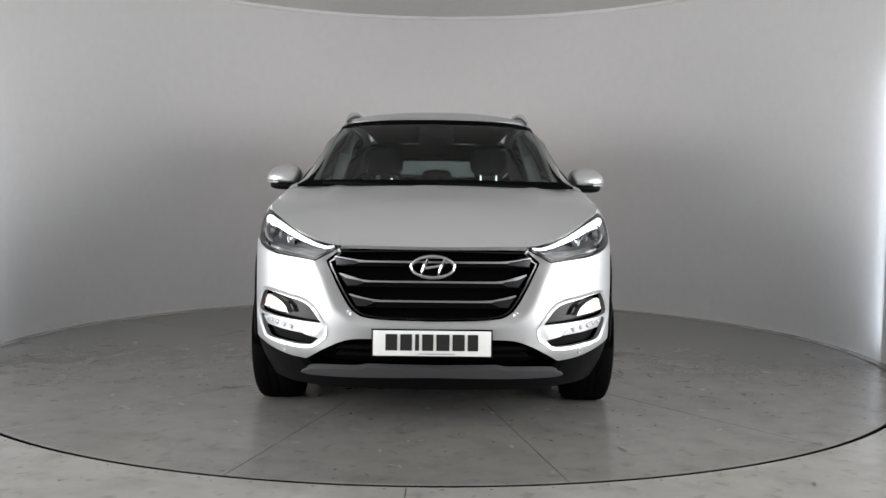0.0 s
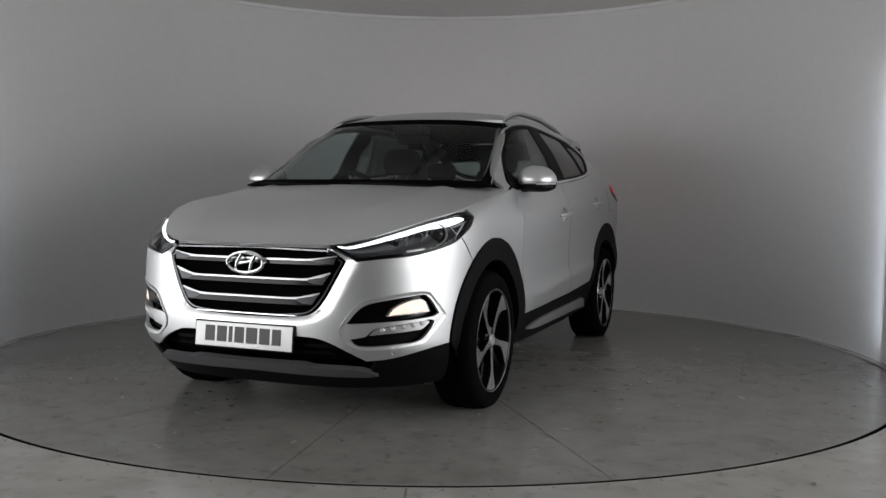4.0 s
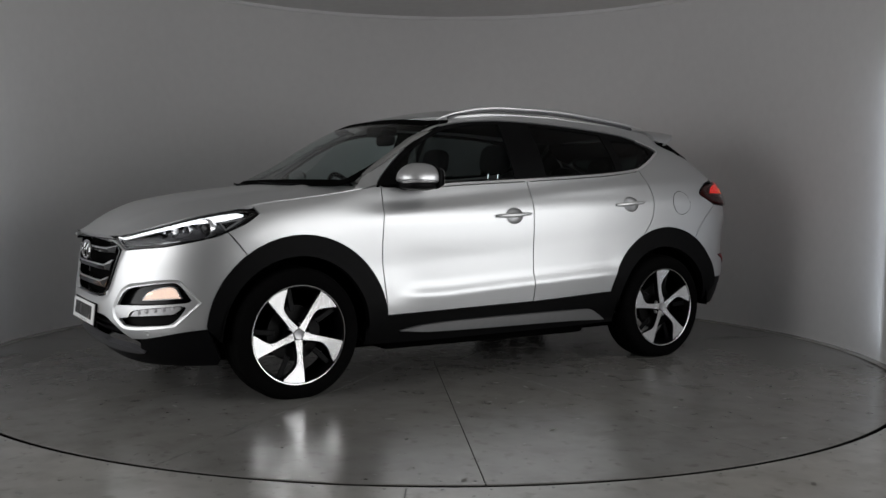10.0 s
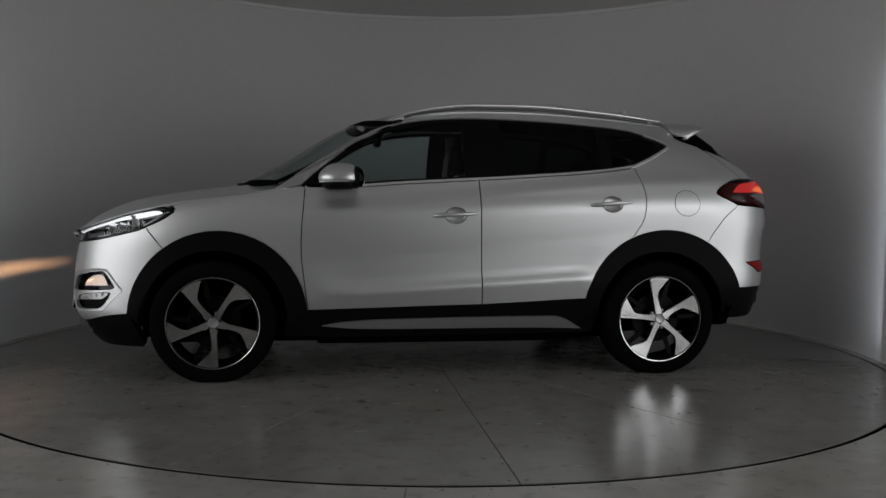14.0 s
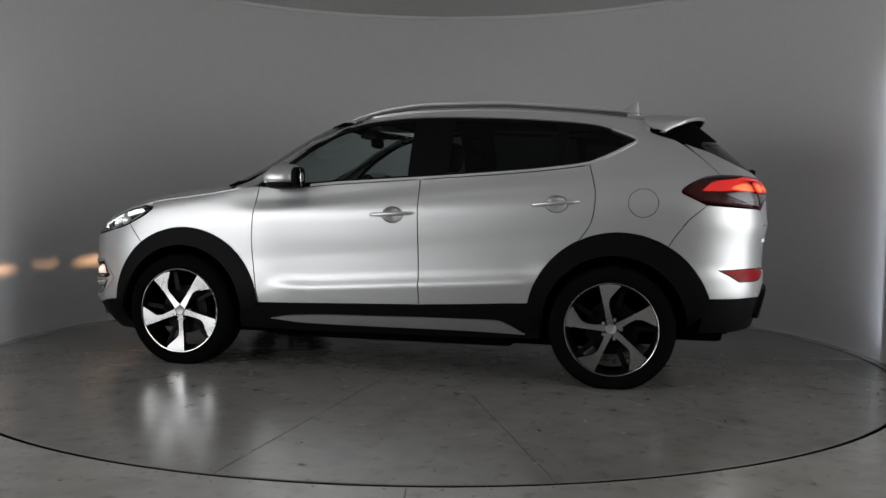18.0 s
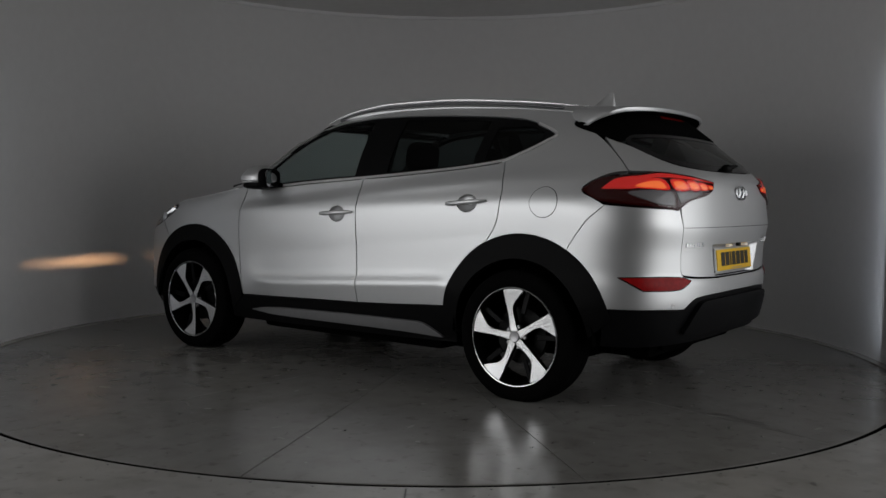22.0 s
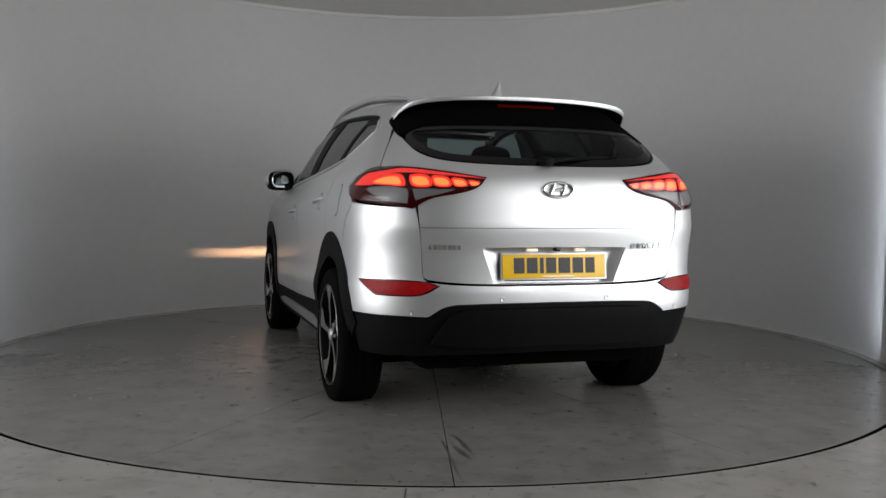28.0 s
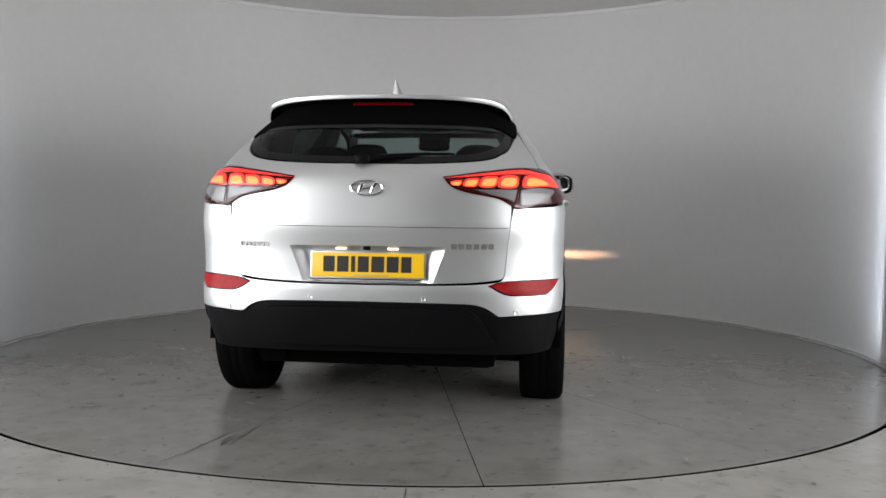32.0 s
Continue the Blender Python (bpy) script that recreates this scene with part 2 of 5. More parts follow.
def studio():
    seg = 180
    a0, a1 = radians(-90 + OPEN), radians(270 - OPEN)

    def arc_wall(name, r0, r1, z0, z1, mat, label):
        vs, fs = [], []
        for k in range(seg + 1):
            a = a0 + (a1 - a0) * k / seg
            for r, z in ((r0, z0), (r1, z0), (r1, z1), (r0, z1)):
                vs.append((r * math.cos(a), WALL_CY + r * math.sin(a), z))
        for k in range(seg):
            for j in range(4):
                a, b = 4 * k + j, 4 * k + (j + 1) % 4
                fs.append((a, b, b + 4, a + 4))
        fs += [(0, 1, 2, 3), (4 * seg + 3, 4 * seg + 2, 4 * seg + 1, 4 * seg)]
        ob = link_mesh(name, vs, fs, mat, smooth=False)
        bm = bmesh.new()
        bm.from_mesh(ob.data)
        bmesh.ops.recalc_face_normals(bm, faces=bm.faces)
        for f in bm.faces:
            f.smooth = abs(f.normal.z) < 0.5
        for e in bm.edges:
            e.smooth = not (len(e.link_faces) == 2 and e.calc_face_angle() > 0.6)
        bm.to_mesh(ob.data)
        bm.free()
        return tagged(ob, label, "wall", kind="structure")

    arc_wall("wall_curved", WALL_R, WALL_R + 0.08, 0.0, WALL_H - 0.006, WALLPAINT, "curved white studio wall round the turntable")
    arc_wall("trim", WALL_R - 0.030, WALL_R + 0.09, WALL_H - 0.006, WALL_H + 0.022, RIMPAINT, "thin white painted rim along the wall top")

    def slab(name, x0, x1, y0, y1, z0, z1, mat, label, category):
        bm = bmesh.new()
        box(bm, (x1 - x0, y1 - y0, z1 - z0), ((x0 + x1) / 2, (y0 + y1) / 2, (z0 + z1) / 2), 0)
        ob = part(name, bm, mat, smooth=False)
        return tagged(ob, label, category, kind="structure")

    slab("ceiling", -6, 6, -10, 5, WALL_H + 0.024, WALL_H + 0.15, CEILPAINT, "grey painted studio ceiling", "ceiling")
    slab("wall_left", -6.1, -6, -10, 5, -0.05, WALL_H + 0.05, DARKROOM, "plain dark hall wall", "wall")
    slab("wall_right", 6, 6.1, -10, 5, -0.05, WALL_H + 0.05, DARKROOM, "plain dark hall wall", "wall")
    slab("wall_back", -6, 6, 5, 5.1, -0.05, WALL_H + 0.05, DARKROOM, "plain dark hall wall", "wall")
    slab("wall_front", -6, 6, -10.1, -10, -0.05, WALL_H + 0.05, DARKROOM, "plain dark hall wall", "wall")
    # floor with the round pit of the turntable
    n, vs, fs = 192, [], []
    for k in range(n):
        a = 2 * math.pi * k / n
        c, s = math.cos(a), math.sin(a)
        far = min(6 / max(abs(c), 1e-6), (5 if s > 0 else 10) / max(abs(s), 1e-6))
        vs += [((TABLE_R + 0.026) * c, (TABLE_R + 0.026) * s, -0.02), ((TABLE_R + 0.026) * c, (TABLE_R + 0.026) * s, -0.003),
               ((TABLE_R + 0.029) * c, (TABLE_R + 0.029) * s, 0), (far * c, far * s, 0)]
    for k in range(n):
        a, b = 4 * k, 4 * ((k + 1) % n)
        fs += [(a + j, b + j, b + j + 1, a + j + 1) for j in range(3)]
    # near-black pit: the shade in the ring gap is put into its colour
    pit = bmesh.new()
    lathe(pit, [(TABLE_R + 0.031, -0.004), (TABLE_R + 0.031, -0.30), (0.001, -0.30)], 192, "Z")
    tagged(part("pit", pit, SHELL, smooth=False), "pit under the turntable, coloured near black for the gap's shade", "floor", kind="structure")
    ground = tagged(link_mesh("floor", vs, fs, GROUND, smooth=False), "worn grey painted floor round the turntable", "floor", kind="structure")
    bm = bmesh.new()
    box(bm, (1.5, 0.005, 0.0012), (TABLE_R + 0.045 + 0.75, 0, 0.0006), 0)
    turned(bm, Matrix.Rotation(radians(-91.55), 4, "Z"))
    part("floor_joint", bm, SCUFF, ground, "thin dark joint in the floor", smooth=False)
    rnd = random.Random(11)
    for k in range(84):
        a = 2 * math.pi * (k + 0.3 * rnd.random()) / 84
        bm = bmesh.new()
        lathe(bm, [(0.0001, 0.001), (0.005, 0.001), (0.0065, 0.0)], 8, "Z")
        for v in bm.verts:
            v.co += Vector(((TABLE_R + 0.055) * math.cos(a), (TABLE_R + 0.055) * math.sin(a), 0.0004))
        part("bolt", bm, SCUFF, ground, "dark countersunk bolt")
    part("dirt_specks", specks(260, 2.99, 4.6, 12), DIRT, ground, "dark dirt specks and smudges", smooth=False)["kind"] = "stuff"


studio()


def turntable():
    top = new("turntable")
    tagged(top, "round grey painted turntable deck of sector plates", "turntable")
    step_deg = 360.0 / SECTORS
    gap = 0.002
    n = 18
    for k in range(SECTORS):
        a0, a1 = radians(SECTOR_0 + k * step_deg), radians(SECTOR_0 + (k + 1) * step_deg)
        vs, fs = [], []
        outline = []
        r0 = 0.32
        for r in (r0, TABLE_R):
            da = gap / r
            arc = [a0 + da + (a1 - a0 - 2 * da) * j / n for j in range(n + 1)]
            outline += [(r * math.cos(a), r * math.sin(a)) for a in (arc if r == r0 else arc[::-1])]
        m = len(outline)
        vs = [(x, y, -0.0015) for x, y in outline] + [(x * 1.0, y * 1.0, -0.004) for x, y in outline]
        cx, cy = sum(p[0] for p in outline) / m, sum(p[1] for p in outline) / m
        top_i = [(x + (cx - x) * 0.003, y + (cy - y) * 0.003, 0.0) for x, y in outline]
        vs += top_i
        for j in range(m):
            q = (j + 1) % m
            fs += [(j, q, q + m, j + m), (j + 2 * m, q + 2 * m, q, j)]
        # top in strips
        for j in range(n):
            fs.append((2 * m + j, 2 * m + j + 1, 2 * m + m - 2 - j, 2 * m + m - 1 - j))
        ob = link_mesh("deck_plate", vs, fs, DECK, top, smooth=False)
        bm = bmesh.new()
        bm.from_mesh(ob.data)
        bmesh.ops.recalc_face_normals(bm, faces=bm.faces)
        if sum(f.normal.z * f.calc_area() for f in bm.faces) < 0:
            bmesh.ops.reverse_faces(bm, faces=bm.faces)
        bm.to_mesh(ob.data)
        bm.free()
    bm = bmesh.new()
    lathe(bm, [(0.0001, 0.0), (0.30, 0.0), (0.317, -0.002), (0.317, -0.004)], 64, "Z")
    part("hub_plate", bm, DECK, top, smooth=False)
    # unseen skirt added to stop light passing under the deck
    bm = bmesh.new()
    lathe(bm, [(TABLE_R - 0.001, -0.0042), (TABLE_R - 0.001, -0.28), (TABLE_R - 0.02, -0.28), (TABLE_R - 0.02, -0.0042)], 192, "Z")
    part("skirt", bm, SHELL, top, "added dark skirt that blocks light under the deck edge")
    for k in range(SECTORS):
        for r in (2.25, 2.89):
            for d in (-0.035, 0.035):
                a = radians(SECTOR_0 + k * step_deg)
                bm = bmesh.new()
                lathe(bm, [(0.0001, 0.0012), (0.006, 0.0012), (0.0075, 0.0)], 10, "Z")
                for v in bm.verts:
                    v.co += Vector((r * math.cos(a) - d * math.sin(a), r * math.sin(a) + d * math.cos(a), 0.0005))
                part("bolt", bm, SCUFF, top, "dark countersunk bolt")
    rnd = random.Random(5)
    for x0, y0, x1, y1, w in ((1.10, -0.02, 1.55, -0.045, 0.010), (0.53, 2.12, 0.545, 2.5, 0.012), (0.60, 2.2, 0.70, 2.75, 0.006), (-1.7, 0.4, -1.45, 0.9, 0.009), (1.25, -1.75, 1.5, -1.98, 0.006), (-0.95, -1.55, -0.7, -1.62, 0.009), (0.95, 1.5, 1.2, 1.75, 0.007),
                              (0.58, 2.53, 0.59, 2.32, 0.018), (0.78, 1.64, 0.65, 1.45, 0.024), (-1.21, 0.55, -1.46, 0.61, 0.006), (-1.38, 1.74, -1.53, 1.93, 0.005), (1.94, -0.05, 2.01, -0.04, 0.010),
                              (-1.24, -1.30, -0.96, -1.23, 0.012), (-0.37, -2.12, -0.23, -2.19, 0.008), (0.83, -2.38, 0.86, -2.48, 0.012)):
        bm = bmesh.new()
        m, up, dn = 12, [], []
        for q in range(m + 1):
            t = q / m
            px, py = x0 + (x1 - x0) * t, y0 + (y1 - y0) * t
            L = math.hypot(x1 - x0, y1 - y0)
            nx, ny = -(y1 - y0) / L, (x1 - x0) / L
            h = w * math.sin(math.pi * t) * rnd.uniform(0.25, 1.0) + 0.0008
            o = rnd.uniform(-0.3, 0.3) * w
            up.append(bm.verts.new((px + nx * (h + o), py + ny * (h + o), 0.0009)))
            dn.append(bm.verts.new((px + nx * (o - h), py + ny * (o - h), 0.0009)))
        for q in range(m):
            bm.faces.new((dn[q], dn[q + 1], up[q + 1], up[q]))
        part("scuff_mark", bm, SCUFF, top, "dark tyre scuff on the deck", smooth=False)
    part("dirt_specks", specks(420, 0.4, 2.9, 7), DIRT, top, "dark dirt specks and smudges", smooth=False)["kind"] = "stuff"
    return top


table = turntable()

# ---- car body surfaces ----
# x forward, y to the car's left, z up; the middle of the wheelbase is at x = 0
AXLE_F, AXLE_R, HUB_Z = 1.332, -1.332, 0.338
LF, LR, ROUND = 0.85, 0.60, 3.0
front_low = smooth_table([0.16, 0.24, 0.30, 0.39, 0.50, 0.60, 0.75, 0.83, 0.92, 1.1], [2.05, 2.13, 2.172, 2.205, 2.212, 2.207, 2.196, 2.18, 2.16, 2.15])
front_up = smooth_table([1.05, 1.128, 1.261, 1.406, 1.5, 1.55, 1.60], [1.335, 1.215, 0.965, 0.745, 0.575, 0.452, 0.28])
rear_all = smooth_table([0.2, 0.35, 0.45, 0.56, 0.65, 0.68, 0.80, 0.90, 0.93, 0.97, 1.10, 1.17, 1.21, 1.27, 1.35, 1.42, 1.50, 1.60],
                        [-2.05, -2.14, -2.165, -2.185, -2.188, -2.178, -2.182, -2.20, -2.205, -2.20, -2.187, -2.165, -2.13, -2.075, -1.985, -1.905, -1.81, -1.68])
side_sec = smooth_table([0.20, 0.30, 0.41, 0.475, 0.507, 0.518, 0.556, 0.60, 0.70, 0.83, 0.90, 0.955, 0.985, 1.03, 1.12, 1.25, 1.38, 1.46, 1.51, 1.56, 1.60, 1.64],
                        [0.84, 0.875, 0.900, 0.914, 0.9200, 0.9178, 0.9030, 0.8975, 0.8975, 0.9015, 0.9005, 0.8955, 0.887, 0.868, 0.838, 0.785, 0.722, 0.682, 0.655, 0.622, 0.583, 0.52])
side_flat = smooth_table([0.20, 0.30, 0.41, 0.475, 0.56, 0.63, 0.70, 0.83, 0.90, 0.955, 0.985, 1.03, 1.12, 1.25, 1.38, 1.46, 1.51, 1.56, 1.60, 1.64],
                         [0.84, 0.875, 0.900, 0.9085, 0.9075, 0.9035, 0.9005, 0.9015, 0.9005, 0.8955, 0.887, 0.868, 0.838, 0.785, 0.722, 0.682, 0.655, 0.622, 0.583, 0.52])
edge_y = smooth_table([0.8, 0.95, 1.11, 1.3, 1.5, 1.62, 1.8, 1.95, 2.1, 2.16], [0.83, 0.83, 0.828, 0.825, 0.815, 0.795, 0.70, 0.60, 0.485, 0.43])
edge_z = smooth_table([0.8, 0.95, 1.11, 1.3, 1.5, 1.62, 1.8, 1.95, 2.1, 2.16], [1.125, 1.108, 1.082, 1.055, 1.028, 1.002, 0.962, 0.915, 0.865, 0.843])
hood_mid = smooth_table([0.85, 1.2, 1.34, 1.66, 1.825, 1.985, 2.08, 2.15, 2.20], [1.165, 1.13, 1.113, 1.066, 1.037, 0.978, 0.928, 0.873, 0.835])
roof_mid = smooth_table([-1.85, -1.7, -1.5, -1.2, -0.9, -0.4, 0.0, 0.28, 0.42, 0.55], [1.52, 1.547, 1.582, 1.622, 1.641, 1.654, 1.636, 1.589, 1.552, 1.515])
roof_edge = smooth_table([-1.8, -1.4, -1.0, -0.5, -0.1, 0.25, 0.5], [1.485, 1.540, 1.575, 1.596, 1.588, 1.535, 1.45])


shoulder = smooth_table([-1.8, -1.686, -1.245, -0.661, -0.217, 0.195, 0.571, 0.85], [1.188, 1.184, 1.166, 1.119, 1.073, 1.029, 0.99, 0.965])


def half_width(x, z):
    x, z = np.asarray(x, float), np.asarray(z, float)
    rise = 0.085 * step(1.0, -1.7, x) * step(0.7, 0.9, z) * step(1.6, 1.25, z)
    foot = 0.075 * np.clip((0.45 - x) / 1.25, 0, 1) * step(0.74, 0.63, z)
    d = z - shoulder(x)
    ridge = 0.013 * np.clip(1 - np.where(d < 0, -d / 0.30, d / 0.06), 0, 1) * step(1.15, 0.72, x) * step(-1.85, -1.45, x)
    ledge = step(0.80, 0.56, x) * step(-1.0, -0.80, x)
    zs = z - rise - foot
    door = side_sec(zs) * ledge + side_flat(zs) * (1 - ledge) + ridge
    ye, ze, zb = edge_y(x), edge_z(x), 0.80
    q = np.clip((z - zb) / np.maximum(ze - zb, 0.02), 0, 1)
    f = (1 - step(1.13, 1.16, z)) * step(0.72, 1.25, x)
    up = step(1.105, 1.165, z)
    xr = rear_all(z)
    u1, u2 = np.clip((x - (front_low(z) - LF)) / LF, 0, 1), np.clip((x - (front_up(z) - LF)) / LF, 0, 1)
    ur = np.clip(((xr + LR) - x) / LR, 0, 1)
    sf = (1 - u1**ROUND) ** (1 / ROUND) * (1 - up) + (1 - u2**3.5) ** (1 / 3.5) * up
    sr = (1 - ur**3.4) ** (1 / 3.4)
    low = 0.897 * sf
    fend = np.where(z > zb, ye + np.maximum(low - ye, 0) * np.sqrt(np.maximum(1 - q**2.5, 0)), low)
    fend = np.minimum(fend, np.where(z > zb, 9, door * sf))
    taper = 1 - 0.068 * step(-0.2, -1.8, x) * step(1.08, 1.4, z) + 0.014 * step(-0.1, 0.4, x) * step(1.15, 1.4, z) - 0.06 * step(0.35, -0.9, x) * step(1.36, 1.58, z)
    return (door * sf * (1 - f) + fend * f) * sr * taper


def side_map(P):
    P = np.asarray(P, float)
    return np.stack([P[:, 0], half_width(P[:, 0], P[:, 1]), P[:, 1]], 1)


def ray_map(P, cx, sign):
    """Points by plan angle (in radians, times 0.95) round (cx, 0) and height."""
    a, z = P[:, 0] / 0.95, P[:, 1]
    c, s = np.cos(a) * sign, np.abs(np.sin(a))
    lo, hi = np.full(len(a), 0.02), np.full(len(a), 1.6)
    for _ in range(40):
        mid = (lo + hi) / 2
        x, y = cx + mid * c, mid * s
        far = np.where(sign > 0, front_low(z) if cx > 0.5 else front_up(z), -rear_all(z))
        inside = (y < half_width(x, z)) & (x * sign < far)
        lo, hi = np.where(inside, mid, lo), np.where(inside, hi, mid)
    return np.stack([cx + lo * c, lo * s * np.sign(P[:, 0] + 1e-12), z], 1)


def front_map(P):
    return ray_map(np.asarray(P, float), 1.2, 1)


def rear_map(P):
    return ray_map(np.asarray(P, float), -1.2, -1)


def screen_map(P):
    return ray_map(np.asarray(P, float), -0.35, 1)


hood_w = smooth_table(np.linspace(0.85, 2.16, 40), half_width(np.linspace(0.85, 2.16, 40), edge_z(np.linspace(0.85, 2.16, 40)) - 0.006))


def hood_map(P):
    P = np.asarray(P, float)
    x, y = P[:, 0], np.abs(P[:, 1])
    c, e, w = hood_mid(x), edge_z(x) - 0.002, hood_w(x)
    r = y / w
    crease = 0.010 * np.exp(-(((y - 0.50 * w / 0.78) / 0.05) ** 2)) * step(2.16, 1.9, x)
    return np.stack([x, P[:, 1], c - (c - e) * r**2.6 + crease], 1)


def roof_w(x):
    return 0.60 - 0.055 * step(0.3, -1.1, x) - 0.02 * step(-1.0, -1.6, x)


def roof_map(P):
    P = np.asarray(P, float)
    x, y = P[:, 0], np.abs(P[:, 1])
    c, e = roof_mid(x), roof_edge(x)
    return np.stack([x, P[:, 1], c - (c - e) * (y / (roof_w(x) + 0.015)) ** 2.4], 1)


def fa(x, y):
    """Front coordinate of the plan point (x, y)."""
    return math.atan2(y, x - 1.2) * 0.95


def ra(x, y):
    return math.atan2(y, -(x + 1.2)) * 0.95


def sa(x, y):
    return math.atan2(y, x + 0.35) * 0.95


def plan_x(y, z, sign):
    """x at which the nose (sign 1) or tail (sign -1) has the half width y at height z."""
    lo, hi = 0.9 * sign, float(front_low(z) if sign > 0 else rear_all(z))
    for _ in range(40):
        mid = (lo + hi) / 2
        lo, hi = (mid, hi) if float(half_width(mid, z)) > abs(y) else (lo, mid)
    return lo


def fy(y, z):
    return (fa(plan_x(y, z, 1), y), z)


def ry(y, z):
    return (ra(plan_x(y, z, -1), y), z)


def fx(x, z):
    return (fa(x, float(half_width(x, z))), z)


def rx(x, z):
    return (ra(x, float(half_width(x, z))), z)


def spline(pts, closed=True, n=6):
    """A smooth line through points; (u, v, 1) marks a corner."""
    out, m = [], len(pts)
    P = [np.array(p[:2], float) for p in pts]
    hard = [len(p) > 2 for p in pts]
    for i in range(m if closed else m - 1):
        a, b = P[i], P[(i + 1) % m]
        pa = P[i - 1] if (closed or i > 0) else a
        nb = P[(i + 2) % m] if (closed or i + 2 < m) else b
        d = np.linalg.norm(b - a) + 1e-9
        ta = (b - a) if hard[i] or (not closed and i == 0) else (b - pa) / (np.linalg.norm(b - a) + np.linalg.norm(a - pa) + 1e-9) * d
        tb = (b - a) if hard[(i + 1) % m] or (not closed and i + 2 >= m) else (nb - a) / (np.linalg.norm(nb - b) + d + 1e-9) * d
        k = max(2, min(n, int(d / 0.012)))
        for j in range(k):
            s = j / k
            out.append((2 * s**3 - 3 * s**2 + 1) * a + (s**3 - 2 * s**2 + s) * ta + (3 * s**2 - 2 * s**3) * b + (s**3 - s**2) * tb)
    if not closed:
        out.append(P[-1])
    return np.array(out)


def arc(cx, cz, r, d0, d1, n=16):
    return [(cx + r * math.cos(radians(d0 + (d1 - d0) * k / n)), cz + r * math.sin(radians(d0 + (d1 - d0) * k / n))) for k in range(n + 1)]


def offset_loop(P, d):
    """Moves a closed loop inwards by d."""
    P = np.asarray(P, float)
    a, b = np.roll(P, 1, 0), np.roll(P, -1, 0)
    t1, t2 = P - a, b - P
    t1 /= np.linalg.norm(t1, axis=1)[:, None] + 1e-12
    t2 /= np.linalg.norm(t2, axis=1)[:, None] + 1e-12
    t = t1 + t2
    t /= np.linalg.norm(t, axis=1)[:, None] + 1e-12
    nrm = np.stack([-t[:, 1], t[:, 0]], 1)
    area = 0.5 * np.sum(P[:, 0] * b[:, 1] - b[:, 0] * P[:, 1])
    return P + nrm * (d if area > 0 else -d)


def inside_loop(Q, P):
    """Which points of Q lie inside the loop P."""
    x, y = Q[:, 0][:, None], Q[:, 1][:, None]
    x0, y0, x1, y1 = P[:, 0], P[:, 1], np.roll(P[:, 0], -1), np.roll(P[:, 1], -1)
    c = ((y0 > y) != (y1 > y)) & (x < (x1 - x0) * (y - y0) / (y1 - y0 + 1e-15) + x0)
    return c.sum(1) % 2 == 1


def dense(P, res):
    """Splits the long edges of a closed loop."""
    P, out = np.asarray(P, float), []
    for a, b in zip(P, np.roll(P, -1, 0)):
        k = max(1, int(np.linalg.norm(b - a) / (res * 0.8)))
        out += [a + (b - a) * j / k for j in range(k)]
    return np.array(out)


